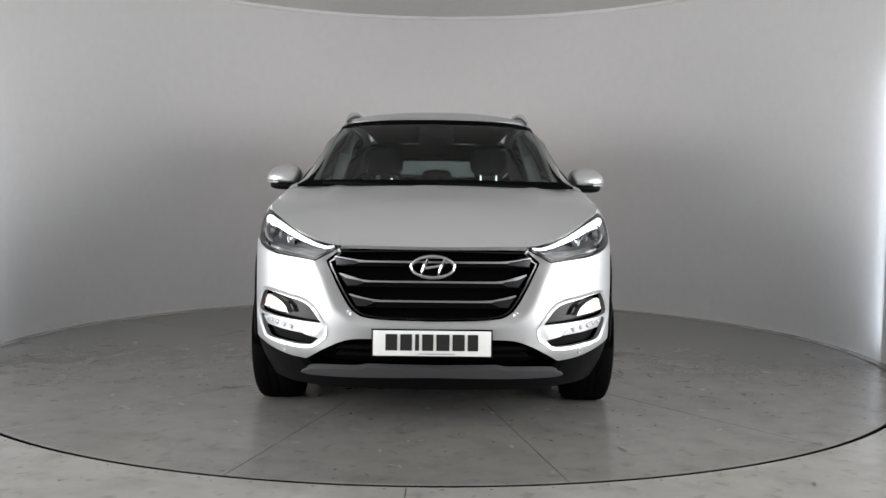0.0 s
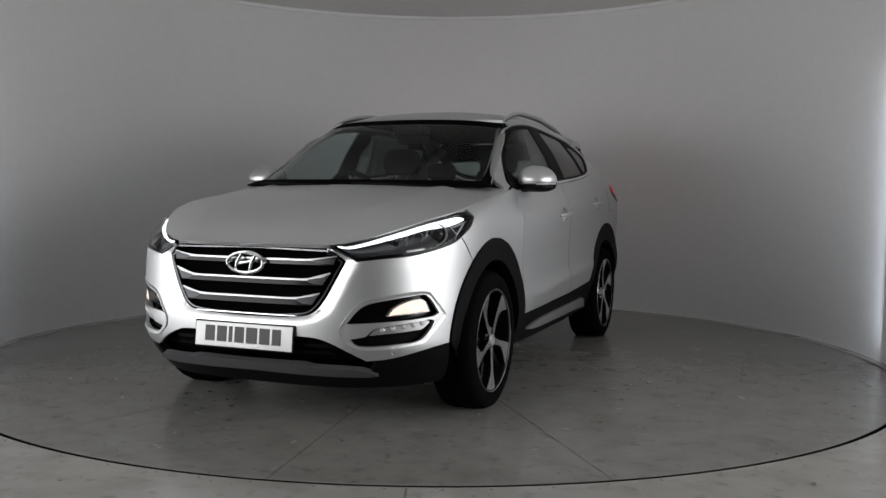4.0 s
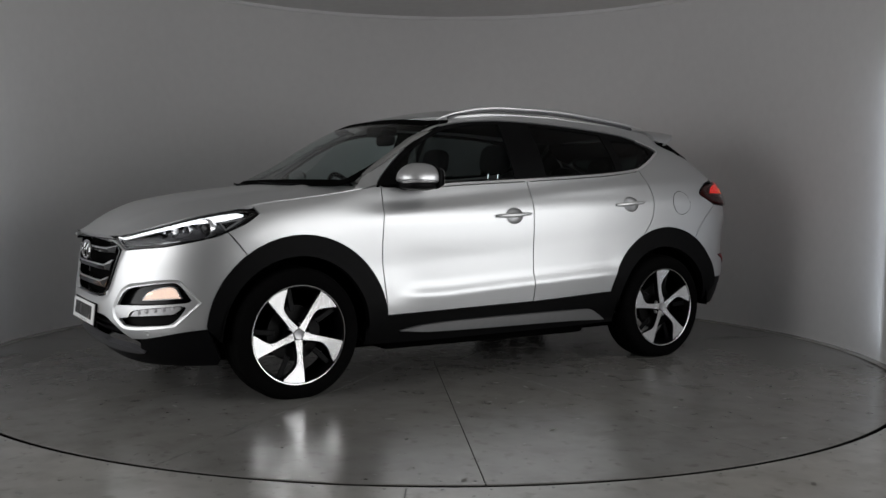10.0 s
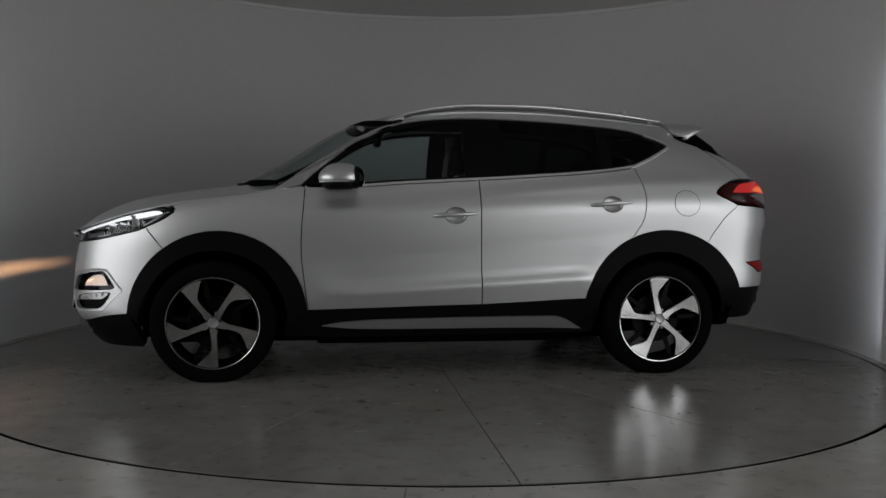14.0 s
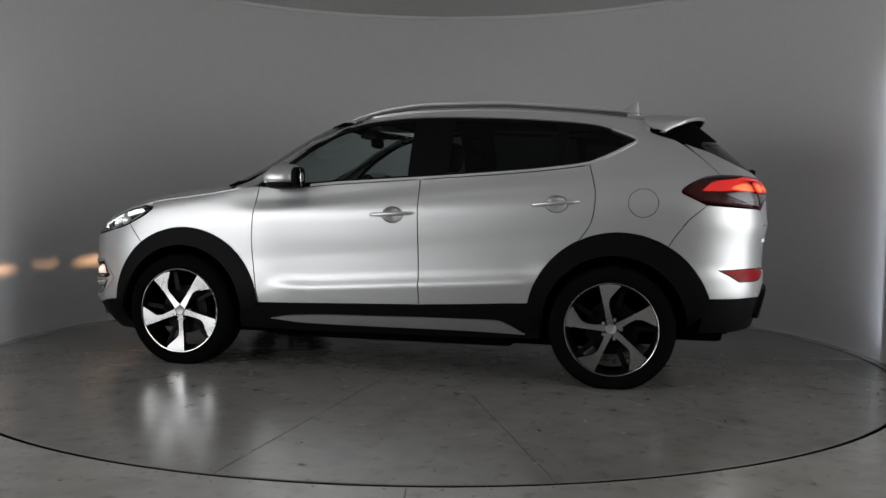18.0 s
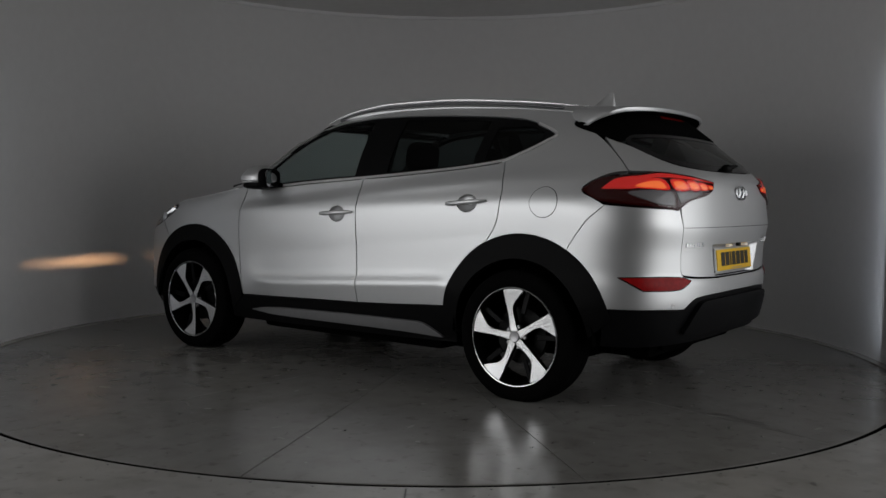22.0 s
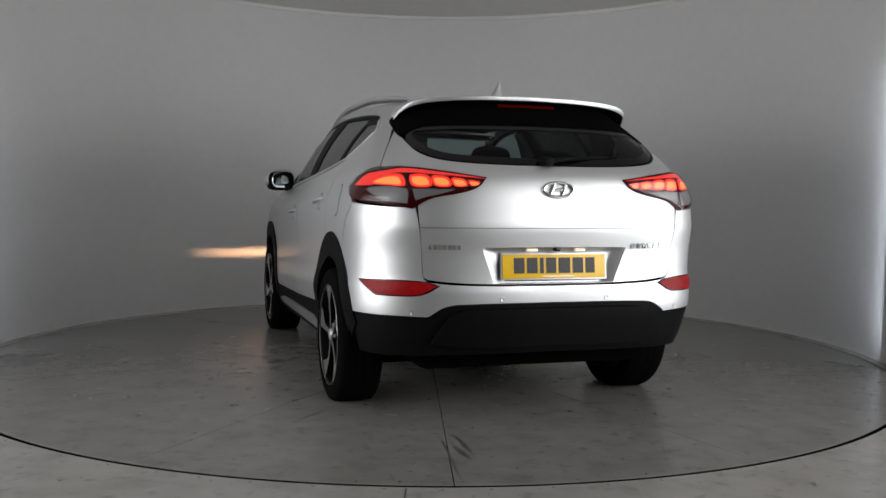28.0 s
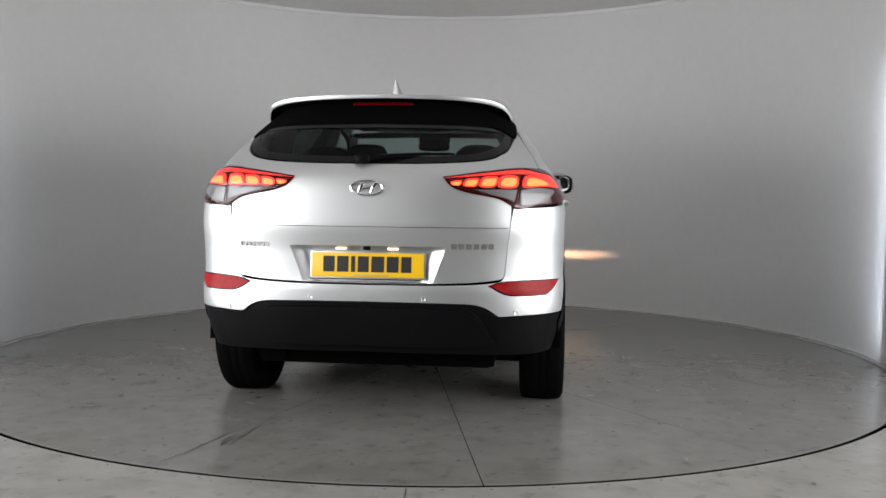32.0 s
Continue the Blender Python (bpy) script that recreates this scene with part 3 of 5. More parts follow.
def panel(name, loop, fmap, mat, parent, res=0.03, thick=0.018, gap=0.0025, lift=0.0, mirror=False, holes=(), label="", out=None):
    """A curved sheet: the region inside the loop (less the holes), laid on the surface fmap, with turned-in edges."""
    from mathutils.geometry import delaunay_2d_cdt
    loop = offset_loop(dense(loop, res), gap)
    holes = [offset_loop(dense(h, res), -gap) for h in holes]
    pts, edges = [], []
    for L in [loop, *holes]:
        s = len(pts)
        pts += [tuple(p) for p in L]
        edges += [(s + k, s + (k + 1) % len(L)) for k in range(len(L))]
    lo, hi = loop.min(0), loop.max(0)
    g = np.array([(u + (res / 2 if j % 2 else 0), v) for j, v in enumerate(np.arange(lo[1], hi[1], res * 0.87)) for u in np.arange(lo[0], hi[0], res)])
    keep = inside_loop(g, loop)
    for h in holes:
        keep &= ~inside_loop(g, h)
    g = g[keep]
    border = np.array(pts)
    if len(g):
        d = np.sqrt(((g[:, None, :] - border[None, :, :]) ** 2).sum(2)).min(1)
        pts += [tuple(p) for p in g[d > res * 0.45]]
    vs, _, fs, _, _, _ = delaunay_2d_cdt([Vector(p) for p in pts], edges, [], 0, 1e-7)
    V2 = np.array([tuple(v) for v in vs])
    F = np.array([tuple(f) for f in fs])
    mid = V2[F].mean(1)
    ok = inside_loop(mid, loop)
    for h in holes:
        ok &= ~inside_loop(mid, h)
    T = V2[F]
    d1, d2 = T[:, 1] - T[:, 0], T[:, 2] - T[:, 0]
    long = np.maximum(np.maximum((d1**2).sum(1), (d2**2).sum(1)), ((T[:, 2] - T[:, 1]) ** 2).sum(1))
    ok &= np.abs(d1[:, 0] * d2[:, 1] - d1[:, 1] * d2[:, 0]) > 2e-3 * long
    F = F[ok]
    V = fmap(V2)
    e1, e2 = V[F[:, 1]] - V[F[:, 0]], V[F[:, 2]] - V[F[:, 0]]
    fn = np.cross(e1, e2)
    c = V.mean(0)
    ref = np.array(out) if out is not None else c - np.array([c[0] * 0.7, 0, 0.72])
    flip = (fn.sum(0) @ ref) < 0
    if flip:
        F, fn = F[:, ::-1], -fn
    vn = np.zeros_like(V)
    for k in range(3):
        np.add.at(vn, F[:, k], fn)
    vn /= np.linalg.norm(vn, axis=1)[:, None] + 1e-15
    V = V + vn * lift
    seen = {}
    for f in F:
        for a, b in ((f[0], f[1]), (f[1], f[2]), (f[2], f[0])):
            seen[(a, b)] = (b, a) not in seen and (a, b)
            if (b, a) in seen:
                seen[(b, a)] = seen[(a, b)] = False
    border_edges = [k for k, v in seen.items() if v]
    verts, faces = [tuple(v) for v in V], [tuple(f) for f in F]
    if thick:
        top, low = {}, {}
        for a, b in border_edges:
            for i in (a, b):
                if i not in top:
                    top[i] = len(verts)
                    verts.append(tuple(V[i]))
                    low[i] = len(verts)
                    verts.append(tuple(V[i] - vn[i] * thick))
            faces.append((top[a], low[a], low[b], top[b]))
    if mirror:
        verts = [(x, -y, z) for x, y, z in verts]
        faces = [f[::-1] for f in faces]
    return link_mesh(name, verts, faces, mat, parent, label)


def band(path, half, closed=False):
    """A loop round an open line, at the distance half."""
    P = np.asarray(path, float)
    t = np.gradient(P, axis=0)
    t /= np.linalg.norm(t, axis=1)[:, None] + 1e-12
    n = np.stack([-t[:, 1], t[:, 0]], 1)
    h = half if np.ndim(half) == 0 else np.asarray(half)[:, None]
    return np.concatenate([P + n * h, (P - n * h)[::-1]])


def both(fn):
    """Runs fn for the left and the right of the car."""
    return [fn(False), fn(True)]


def mirrored(loop):
    """A loop given for the left half, closed across the middle."""
    P = [tuple(p) for p in loop]
    return np.array(P + [(-u, v) for u, v in P[::-1]])


# ---- the car ----
car = new("car")
tagged(car, "silver compact family SUV with black wheel-arch cladding, lamps lit", "car")

ARCH_F, ARCH_R = (1.305, 0.36, 0.500), (-1.365, 0.365, 0.515)
belt = smooth_table([-1.185, -0.9, -0.517, -0.257, 0.3, 0.574, 0.84], [1.267, 1.232, 1.201, 1.183, 1.148, 1.128, 1.128])
DLO_TOP = [(0.838, 1.13), (0.72, 1.235), (0.575, 1.35), (0.374, 1.468), (0.24, 1.51), (0.099, 1.533), (-0.147, 1.55), (-0.511, 1.548), (-0.887, 1.530), (-1.199, 1.499)]
DLO_TAIL = [(-1.32, 1.462), (-1.445, 1.404), (-1.40, 1.37), (-1.29, 1.312), (-1.185, 1.267)]
dlo_line = spline(DLO_TOP + DLO_TAIL, False)
belt_line = np.array([(x, float(belt(x))) for x in np.linspace(-1.185, 0.838, 24)])
DLO = np.concatenate([dlo_line[:-1], belt_line[:-1]])
GAP_F = spline([(0.82, 1.128), (0.822, 1.08), (0.838, 0.896), (0.841, 0.737), (0.824, 0.577), (0.801, 0.407)], False)
GAP_M = spline([(-0.204, float(belt(-0.204))), (-0.208, 0.9), (-0.219, 0.432)], False)
GAP_R = spline([(-1.185, 1.267), (-1.216, 1.165), (-1.23, 1.078), (-1.211, 0.937), (-1.145, 0.83)], False)
HL_LOW = [(1.536, 0.974), (1.635, 0.905), (1.769, 0.852), (1.973, 0.803)]


def cup_loop(x, z):
    return np.array([(x - 0.005 + 0.062 * math.cos(a), z - 0.006 + 0.046 * math.sin(a)) for a in [2 * math.pi * k / 36 for k in range(36)]])


def body_panels():
    def fdoor(m):
        bottom = [(0.4, 0.417), (0.1, 0.425)]
        loop = np.concatenate([GAP_F, np.array(bottom), GAP_M[::-1], [(x, float(belt(x)) - 0.012) for x in np.linspace(-0.18, 0.80, 16)]])
        return panel("front_door", loop, side_map, PAINT, car, 0.017, gap=0.0034, mirror=m, holes=[cup_loop(-0.05, 0.9645)])

    def rdoor(m):
        a = arc(*ARCH_R, 64, 11)
        loop = np.concatenate([GAP_M, np.array([(-0.5, 0.445), (-0.7, 0.456)]), np.array(a[::-1]), GAP_R[::-1][1:], [(x, float(belt(x)) - 0.012) for x in np.linspace(-1.15, -0.23, 16)]])
        return panel("rear_door", loop, side_map, PAINT, car, 0.017, gap=0.0034, mirror=m, holes=[cup_loop(-1.01, 1.039)])

    def fender(m):
        top = [(x, float(edge_z(x)) - 0.006) for x in np.linspace(1.56, 0.97, 14)]
        low = spline([(1.536, 0.972), (1.60, 0.925), (1.70, 0.878)], False)[::-1]
        loop = np.concatenate([np.array(arc(*ARCH_F, 174, 53)), low, np.array(top), np.array([(0.92, 1.108), (0.86, 1.119)]), GAP_F[1:]])
        return panel("front_fender", loop, side_map, PAINT, car, mirror=m)

    def quarter(m):
        edge = [(x, float(roof_edge(x)) - 0.002) for x in np.linspace(0.22, -1.50, 26)]
        front = spline([(1.0, 1.098), (0.955, 1.13), (0.76, 1.25), (0.52, 1.41), (0.36, 1.488), (0.22, 1.522)], False)[:-1]
        back = spline([(-1.515, 1.49), (-1.54, 1.468), (-1.60, 1.438), (-1.72, 1.363), (-1.84, 1.265), (-1.90, 1.205)], False)
        lamp = spline([(-1.90, 1.205), (-1.80, 1.185), (-1.695, 1.112), (-1.78, 1.062), (-1.83, 1.035)], False)[1:]
        low = [(-1.74, 0.96), (-1.67, 0.87)]
        loop = np.concatenate([front, np.array(edge), back, lamp, np.array(low), np.array(arc(*ARCH_R, 121, 64)), GAP_R[::-1][1:-1], dlo_line[::-1], np.array([(0.865, 1.123), (0.92, 1.112)])])
        return panel("side_frame", loop, side_map, PAINT, car, mirror=m, gap=0.002)

    for f in (fdoor, rdoor, fender, quarter):
        both(f)

    side = [(x, float(hood_w(x))) for x in np.linspace(0.91, 2.13, 26)]
    front = spline([(2.14, 0.45), (2.165, 0.40), (2.185, 0.25), (2.192, 0.0)], False)
    rear = spline([(1.19, 0.0), (1.16, 0.3), (1.06, 0.60), (0.935, 0.765), (0.905, 0.82)], False)[:-1]
    half = np.concatenate([rear, np.array(side), front])
    loop = np.concatenate([half, (half * [1, -1])[::-1][1:-1]])
    panel("bonnet", loop, hood_map, PAINT, car, 0.035, out=(0, 0, 1))

    side = [(x, float(roof_w(x)) - 0.02 * float(step(0, 0.4, x))) for x in np.linspace(0.16, -1.50, 24)]
    front = spline([(0.43, 0.0), (0.40, 0.25), (0.33, 0.42), (0.20, 0.575)], False)
    half = np.concatenate([front, np.array(side), np.array([(-1.56, 0.3), (-1.58, 0.0)])])
    loop = np.concatenate([half, (half * [1, -1])[::-1][1:-1]])
    panel("roof", loop, roof_map, PAINT, car, 0.04, out=(0, 0, 1))

    # front bumper, left half from the middle of the grille's foot outwards
    up, low = fog_loops()
    left = np.concatenate([
        spline([fy(0.02, 0.515), fy(0.30, 0.528), fy(0.37, 0.572), (*fy(0.477, 0.774), 1), fy(0.412, 0.834)], False),
        spline([(*fy(0.412, 0.840), 1), (*fy(0.53, 0.775), 1), fy(0.62, 0.786), fx(1.973, 0.803), fx(1.769, 0.851), fx(1.70, 0.876)], False)[1:],
        np.array([fx(u, v) for u, v in arc(*ARCH_F, 53, 5)]),
        spline([fx(1.80, 0.39), fy(0.80, 0.375), fy(0.66, 0.335), (*fy(0.57, 0.325), 1), fy(0.39, 0.42), fy(0.26, 0.432), fy(0.02, 0.434)], False)])
    rim = mirrored(spline([fy(0.02, 0.515), fy(0.30, 0.528), fy(0.37, 0.572), (*fy(0.477, 0.774), 1), fy(0.412, 0.834)], False))
    rim = dense(rim[:-1], 0.02)

    def bumper_map(P):
        """The nose with a chamfered border sunk towards the grille."""
        P = np.asarray(P, float)
        Q = front_map(P)
        d = np.sqrt(((P[:, None, :] - rim[None, :, :]) ** 2).sum(2)).min(1)
        wide = np.interp(Q[:, 2], [0.50, 0.56, 0.70, 0.80], [0.03, 0.055, 0.05, 0.06])
        Q[:, 0] -= 0.022 * np.clip(1 - d / wide, 0, 1) * step(0.47, 0.53, Q[:, 2]) * step(0.825, 0.775, Q[:, 2])
        return Q

    panel("front_bumper", mirrored(left), bumper_map, PAINT, car, 0.017, holes=[up, low, (up * [-1, 1])[::-1], (low * [-1, 1])[::-1]])

    left = np.concatenate([
        spline([ry(0.02, 0.663), ry(0.40, 0.667), ry(0.60, 0.683), ry(0.622, 0.71), ry(0.645, 0.92), (*ry(0.66, 1.02), 1), ry(0.76, 1.02), rx(-1.83, 1.037)], False),
        np.array([rx(-1.74, 0.96), rx(-1.67, 0.87)]),
        np.array([rx(u, v) for u, v in arc(*ARCH_R, 121, 162)]),
        spline([rx(-1.87, 0.525), ry(0.74, 0.525), (*ry(0.60, 0.52), 1), ry(0.53, 0.565), ry(0.45, 0.578), ry(0.02, 0.583)], False)])
    panel("rear_bumper", mirrored(left), rear_map, PAINT, car, 0.03)

    plate_hole = mirrored(np.array([ry(0.02, 0.838), ry(0.36, 0.836), ry(0.30, 0.676), ry(0.02, 0.676)]))
    left = spline([ry(0.02, 1.215), ry(0.30, 1.218), ry(0.52, 1.235), ry(0.605, 1.268), (*ry(0.642, 1.335), 1), (*rx(-1.70, 1.392), 1), rx(-1.84, 1.265), (*rx(-1.90, 1.205), 1), ry(0.66, 1.18), (*ry(0.648, 0.93), 1), ry(0.625, 0.71), ry(0.605, 0.69), ry(0.40, 0.672), ry(0.02, 0.668)], False)
    panel("tailgate", mirrored(left), rear_map, PAINT, car, 0.03, holes=[plate_hole])


def fog_loops():
    up = spline([(*fy(0.50, 0.497), 1), fy(0.568, 0.575), fy(0.67, 0.603), fy(0.755, 0.619), fy(0.79, 0.617), (*fy(0.825, 0.537), 1), fy(0.813, 0.524)])
    low = spline([(*fy(0.513, 0.426), 1), (*fy(0.58, 0.440), 1), fy(0.617, 0.474), (*fy(0.798, 0.508), 1), fy(0.813, 0.50), fy(0.772, 0.42), fy(0.70, 0.405), fy(0.55, 0.398)])
    return up, low


body_panels()


def cladding():
    def farch(m):
        loop = np.array(arc(*ARCH_F, 176, 4, 32) + arc(AXLE_F - 0.01, 0.345, 0.405, -4, 184, 32))
        return panel("wheel_arch_trim", loop, side_map, PLASTIC, car, 0.035, 0.05, 0.0, 0.010, m)

    def rarch(m):
        loop = np.array(arc(*ARCH_R, 168, 8, 32) + arc(AXLE_R - 0.01, 0.345, 0.405, -4, 177, 32))
        return panel("wheel_arch_trim", loop, side_map, PLASTIC, car, 0.035, 0.05, 0.0, 0.004, m)

    def sill(m):
        loop = np.array([(0.80, 0.402), (0.4, 0.414), (-0.219, 0.429), (-0.7, 0.453), (-0.86, 0.462), (-0.93, 0.36), (-0.92, 0.26), (-0.5, 0.25), (0.5, 0.245), (0.93, 0.25), (0.93, 0.34), (0.82, 0.38)])
        return panel("sill_cladding", loop, side_map, PLASTIC, car, 0.035, 0.08, 0.0, 0.004, m)

    def strip(m):
        loop = spline([(0.72, 0.318, 1), (0.60, 0.338), (0.35, 0.352), (-0.65, 0.362), (-0.72, 0.35), (-0.84, 0.285, 1), (-0.5, 0.295), (0.5, 0.30)])
        return panel("sill_strip", loop, side_map, SILLGREY, car, 0.03, 0.02, 0.0, 0.018, m, label="satin grey sill strip")

    for f in (farch, rarch, sill, strip):
        both(f)
    left = np.concatenate([
        spline([fy(0.02, 0.25), fy(0.55, 0.25), fy(0.60, 0.30), fy(0.62, 0.328), fy(0.70, 0.345), fy(0.80, 0.372), fx(1.80, 0.388)], False),
        np.array([fx(1.76, 0.30), fx(1.72, 0.22), fy(0.78, 0.19), fy(0.5, 0.18), fy(0.02, 0.18)])])
    panel("front_valance", mirrored(left), front_map, VALANCE, car, 0.035, 0.04, 0.0, -0.004)
    left = spline([fy(0.02, 0.305), (*fy(0.29, 0.308), 1), (*fy(0.33, 0.298), 1), fy(0.54, 0.288), (*fy(0.60, 0.262), 1), fy(0.55, 0.255), fy(0.02, 0.262)], False)
    panel("skid_plate", mirrored(left), front_map, GREYPAINT, car, 0.03, 0.03, 0.0, 0.014, label="grey painted skid strip")
    left = np.concatenate([
        spline([ry(0.02, 0.58), ry(0.45, 0.575), ry(0.53, 0.562), ry(0.60, 0.517), ry(0.74, 0.522), rx(-1.87, 0.522)], False),
        np.array([rx(-1.82, 0.42), rx(-1.80, 0.33), ry(0.78, 0.33), ry(0.5, 0.34), ry(0.02, 0.345)])])
    panel("rear_valance", mirrored(left), rear_map, VALANCE, car, 0.035, 0.06, 0.0, -0.004)
    left = spline([ry(0.02, 0.56), ry(0.44, 0.555), ry(0.50, 0.53), (*ry(0.58, 0.40), 1), ry(0.4, 0.385), ry(0.02, 0.385)], False)
    panel("diffuser", mirrored(left), rear_map, VALANCE, car, 0.035, 0.05, 0.0, 0.022)


cladding()


def windows():
    def side_glass(m):
        a = panel("door_trim", DLO, side_map, PLASTIC, car, 0.03, 0.012, 0.001, -0.006, m, holes=[side_hole(0.70, -0.12), side_hole(-0.37, -0.98), side_hole(-1.05, -1.36)], label="black window surround")
        panel("window_glass", side_hole(0.70, -0.12), side_map, CABIN, a, 0.05, 0, 0, -0.010, m)
        panel("window_glass", side_hole(-0.37, -0.98), side_map, PRIVACY, a, 0.05, 0, 0, -0.010, m)
        panel("window_glass", side_hole(-1.05, -1.36), side_map, PRIVACY, a, 0.05, 0, 0, -0.010, m)
        line = np.concatenate([belt_line[::-1][4:-1] + [0, -0.004], dlo_line[::-1][:24]])
        panel("chrome_strip", band(line, 0.007), side_map, BRIGHT, car, 0.02, 0.01, 0, 0.004, m)

    both(side_glass)
    half = np.concatenate([spline([(sa(1.21, 0), 1.128), (sa(1.16, 0.35), 1.126), (sa(0.99, 0.70), 1.124)], False),
                           spline([(sa(0.955, 0.73), 1.128), (sa(0.76, 0.72), 1.25), (sa(0.52, 0.69), 1.405), (sa(0.36, 0.65), 1.48), (sa(0.24, 0.60), 1.517)], False),
                           spline([(sa(0.28, 0.50), 1.532), (sa(0.38, 0.3), 1.546), (sa(0.43, 0.02), 1.552)], False)])
    half = half[1:]
    full = mirrored(half)
    hole = offset_loop(full, 0.035)
    w = panel("windscreen_surround", full, screen_map, SHELL, car, 0.04, 0.01, 0.002, -0.001, holes=[hole], label="black windscreen border")
    panel("windscreen", hole, screen_map, WINDSCREEN, w, 0.05, 0, 0, -0.003)
    left = spline([ry(0.02, 1.222), ry(0.30, 1.225), ry(0.51, 1.242), ry(0.60, 1.276), ry(0.637, 1.34), ry(0.615, 1.375), ry(0.56, 1.412), ry(0.02, 1.428)], False)
    g = panel("rear_window_surround", mirrored(left), rear_map, GLOSSBLACK, car, 0.04, 0.01, 0.0, -0.004, holes=[offset_loop(mirrored(left), 0.03)], label="black rear window border")
    panel("rear_window", offset_loop(mirrored(left), 0.03), rear_map, REARGLASS, g, 0.05, 0, 0, -0.006)


def side_hole(x0, x1):
    """The part of the window opening between two pillars."""
    P = offset_loop(DLO, 0.022)
    top = P[:len(dlo_line) - 1]
    xs = np.linspace(x0, x1, 16)
    hi = np.interp(-xs, -top[:, 0][:len(top) - 14], top[:, 1][:len(top) - 14])
    lo = belt(xs) + 0.018
    keep = hi - lo > 0.012
    xs, hi, lo = xs[keep], hi[keep], lo[keep]
    if x1 < -1.3:
        hi = np.minimum(hi, 1.46)
        lo = np.where(xs < -1.185, 1.267 + (-1.185 - xs) * 0.53 + 0.02, lo)
        hi = np.maximum(hi, lo + 0.004)
    return np.concatenate([np.stack([xs, hi], 1), np.stack([xs, lo], 1)[::-1]])


windows()


def wheel_thing(at, mirror, spin):
    w = new("wheel")
    w.parent = car
    w.matrix_basis = pose(at[0], at[1], at[2], 0, 0, 180 if mirror else 0)
    bm = bmesh.new()
    lathe(bm, [(0.258, -0.012), (0.268, -0.004), (0.290, 0.003), (0.318, 0.001), (0.336, -0.008), (0.346, -0.020), (0.351, -0.042), (0.352, -0.11), (0.351, -0.185), (0.346, -0.207), (0.333, -0.220), (0.30, -0.228), (0.262, -0.215), (0.255, -0.18)], 72)
    for v in bm.verts:
        sink = -HUB_Z + 0.0008 - v.co.z
        if sink > 0:
            v.co.z += sink
            v.co.y += 0.5 * sink if v.co.y > -0.11 else -0.5 * sink
    tyre = part("tyre", bm, RUBBER, w)
    bm = bmesh.new()
    for y in (-0.065, -0.105, -0.150):
        lathe(bm, [(0.3535, y - 0.018), (0.3545, y - 0.014), (0.3545, y + 0.014), (0.3535, y + 0.018)], 72)
    for v in bm.verts:
        v.co.z = max(v.co.z, -HUB_Z + 0.0006)
    part("tread_rib", bm, RUBBER, tyre)
    bm = bmesh.new()
    lathe(bm, [(0.263, -0.010), (0.265, -0.004), (0.259, -0.002), (0.251, -0.008), (0.245, -0.04), (0.235, -0.16), (0.255, -0.20)], 72)
    rim = part("rim", bm, ALLOYBLACK, w, "black rim barrel")
    bm = bmesh.new()
    lathe(bm, [(0.2618, -0.003), (0.2608, -0.001), (0.2578, -0.002)], 72)
    part("rim_edge", bm, ALLOY, w, "machined silver rim edge")
    for k in range(5):
        a = 2 * math.pi * k / 5 + radians(spin)
        R = 0.2565
        rim_arc = [(R * math.cos(radians(d)), R * math.sin(radians(d))) for d in (-7, 0, 7, 14, 21.5)]
        pts = [(0.03, -0.020, 1), (0.10, -0.021), (0.18, -0.026), (*rim_arc[0], 1), *rim_arc[1:4], (*rim_arc[4], 1), (0.215, 0.066), (0.188, 0.034), (0.165, 0.014), (0.14, 0.007), (0.09, 0.010), (0.03, 0.020, 1)]
        P = spline(pts, True, 4)
        c, s = math.cos(a), math.sin(a)
        bm = bmesh.new()
        def dep(r):
            return -0.014 - 0.004 * math.sin(min(r / 0.25, 1) * math.pi) + 0.008 * (r / 0.25) ** 2
        topv = [bm.verts.new((r * c - t * s, dep(r), r * s + t * c)) for r, t in P]
        lowv = [bm.verts.new((r * c * 0.98 - t * 0.9 * s, dep(r) - 0.035, r * s * 0.98 + t * 0.9 * c)) for r, t in P]
        bmesh.ops.triangle_fill(bm, use_beauty=True, edges=[bm.edges.new((topv[i], topv[(i + 1) % len(P)])) for i in range(len(P))])
        side = bmesh.new()
        part("spoke", bm, ALLOY, w, "machined silver spoke face")
        v0 = [side.verts.new(v) for v in [(r * c - t * s, dep(r) - 0.001, r * s + t * c) for r, t in P]]
        v1 = [side.verts.new(v) for v in [((r * 0.99) * c - t * 0.85 * s, dep(r) - 0.04, (r * 0.99) * s + t * 0.85 * c) for r, t in P]]
        for i in range(len(P)):
            j = (i + 1) % len(P)
            side.faces.new((v0[i], v0[j], v1[j], v1[i]))
        part("spoke_side", side, ALLOYBLACK, w)
        b2 = bmesh.new()
        a2 = a + 0.42
        vs = box(b2, (0.12, 0.012, 0.03), (0.185, -0.045, 0), 0.003, 1)
        for v in vs:
            v.co = Matrix.Rotation(-a2, 4, "Y") @ v.co
        part("pocket_web", b2, ALLOYBLACK, w)
    bm = bmesh.new()
    lathe(bm, [(0.0001, -0.0105), (0.020, -0.0105), (0.022, -0.0095), (0.026, -0.0095), (0.029, -0.013), (0.030, -0.03)], 32)
    part("hub_cap", bm, SATIN, w)
    for k in range(5):
        a = 2 * math.pi * (k + 0.5) / 5
        bm = bmesh.new()
        lathe(bm, [(0.0001, -0.022), (0.008, -0.022), (0.010, -0.026), (0.010, -0.05)], 10)
        for v in bm.verts:
            v.co += Vector((0.055 * math.cos(a), 0, 0.055 * math.sin(a)))
        part("wheel_nut", bm, SATIN, w)
    bm = bmesh.new()
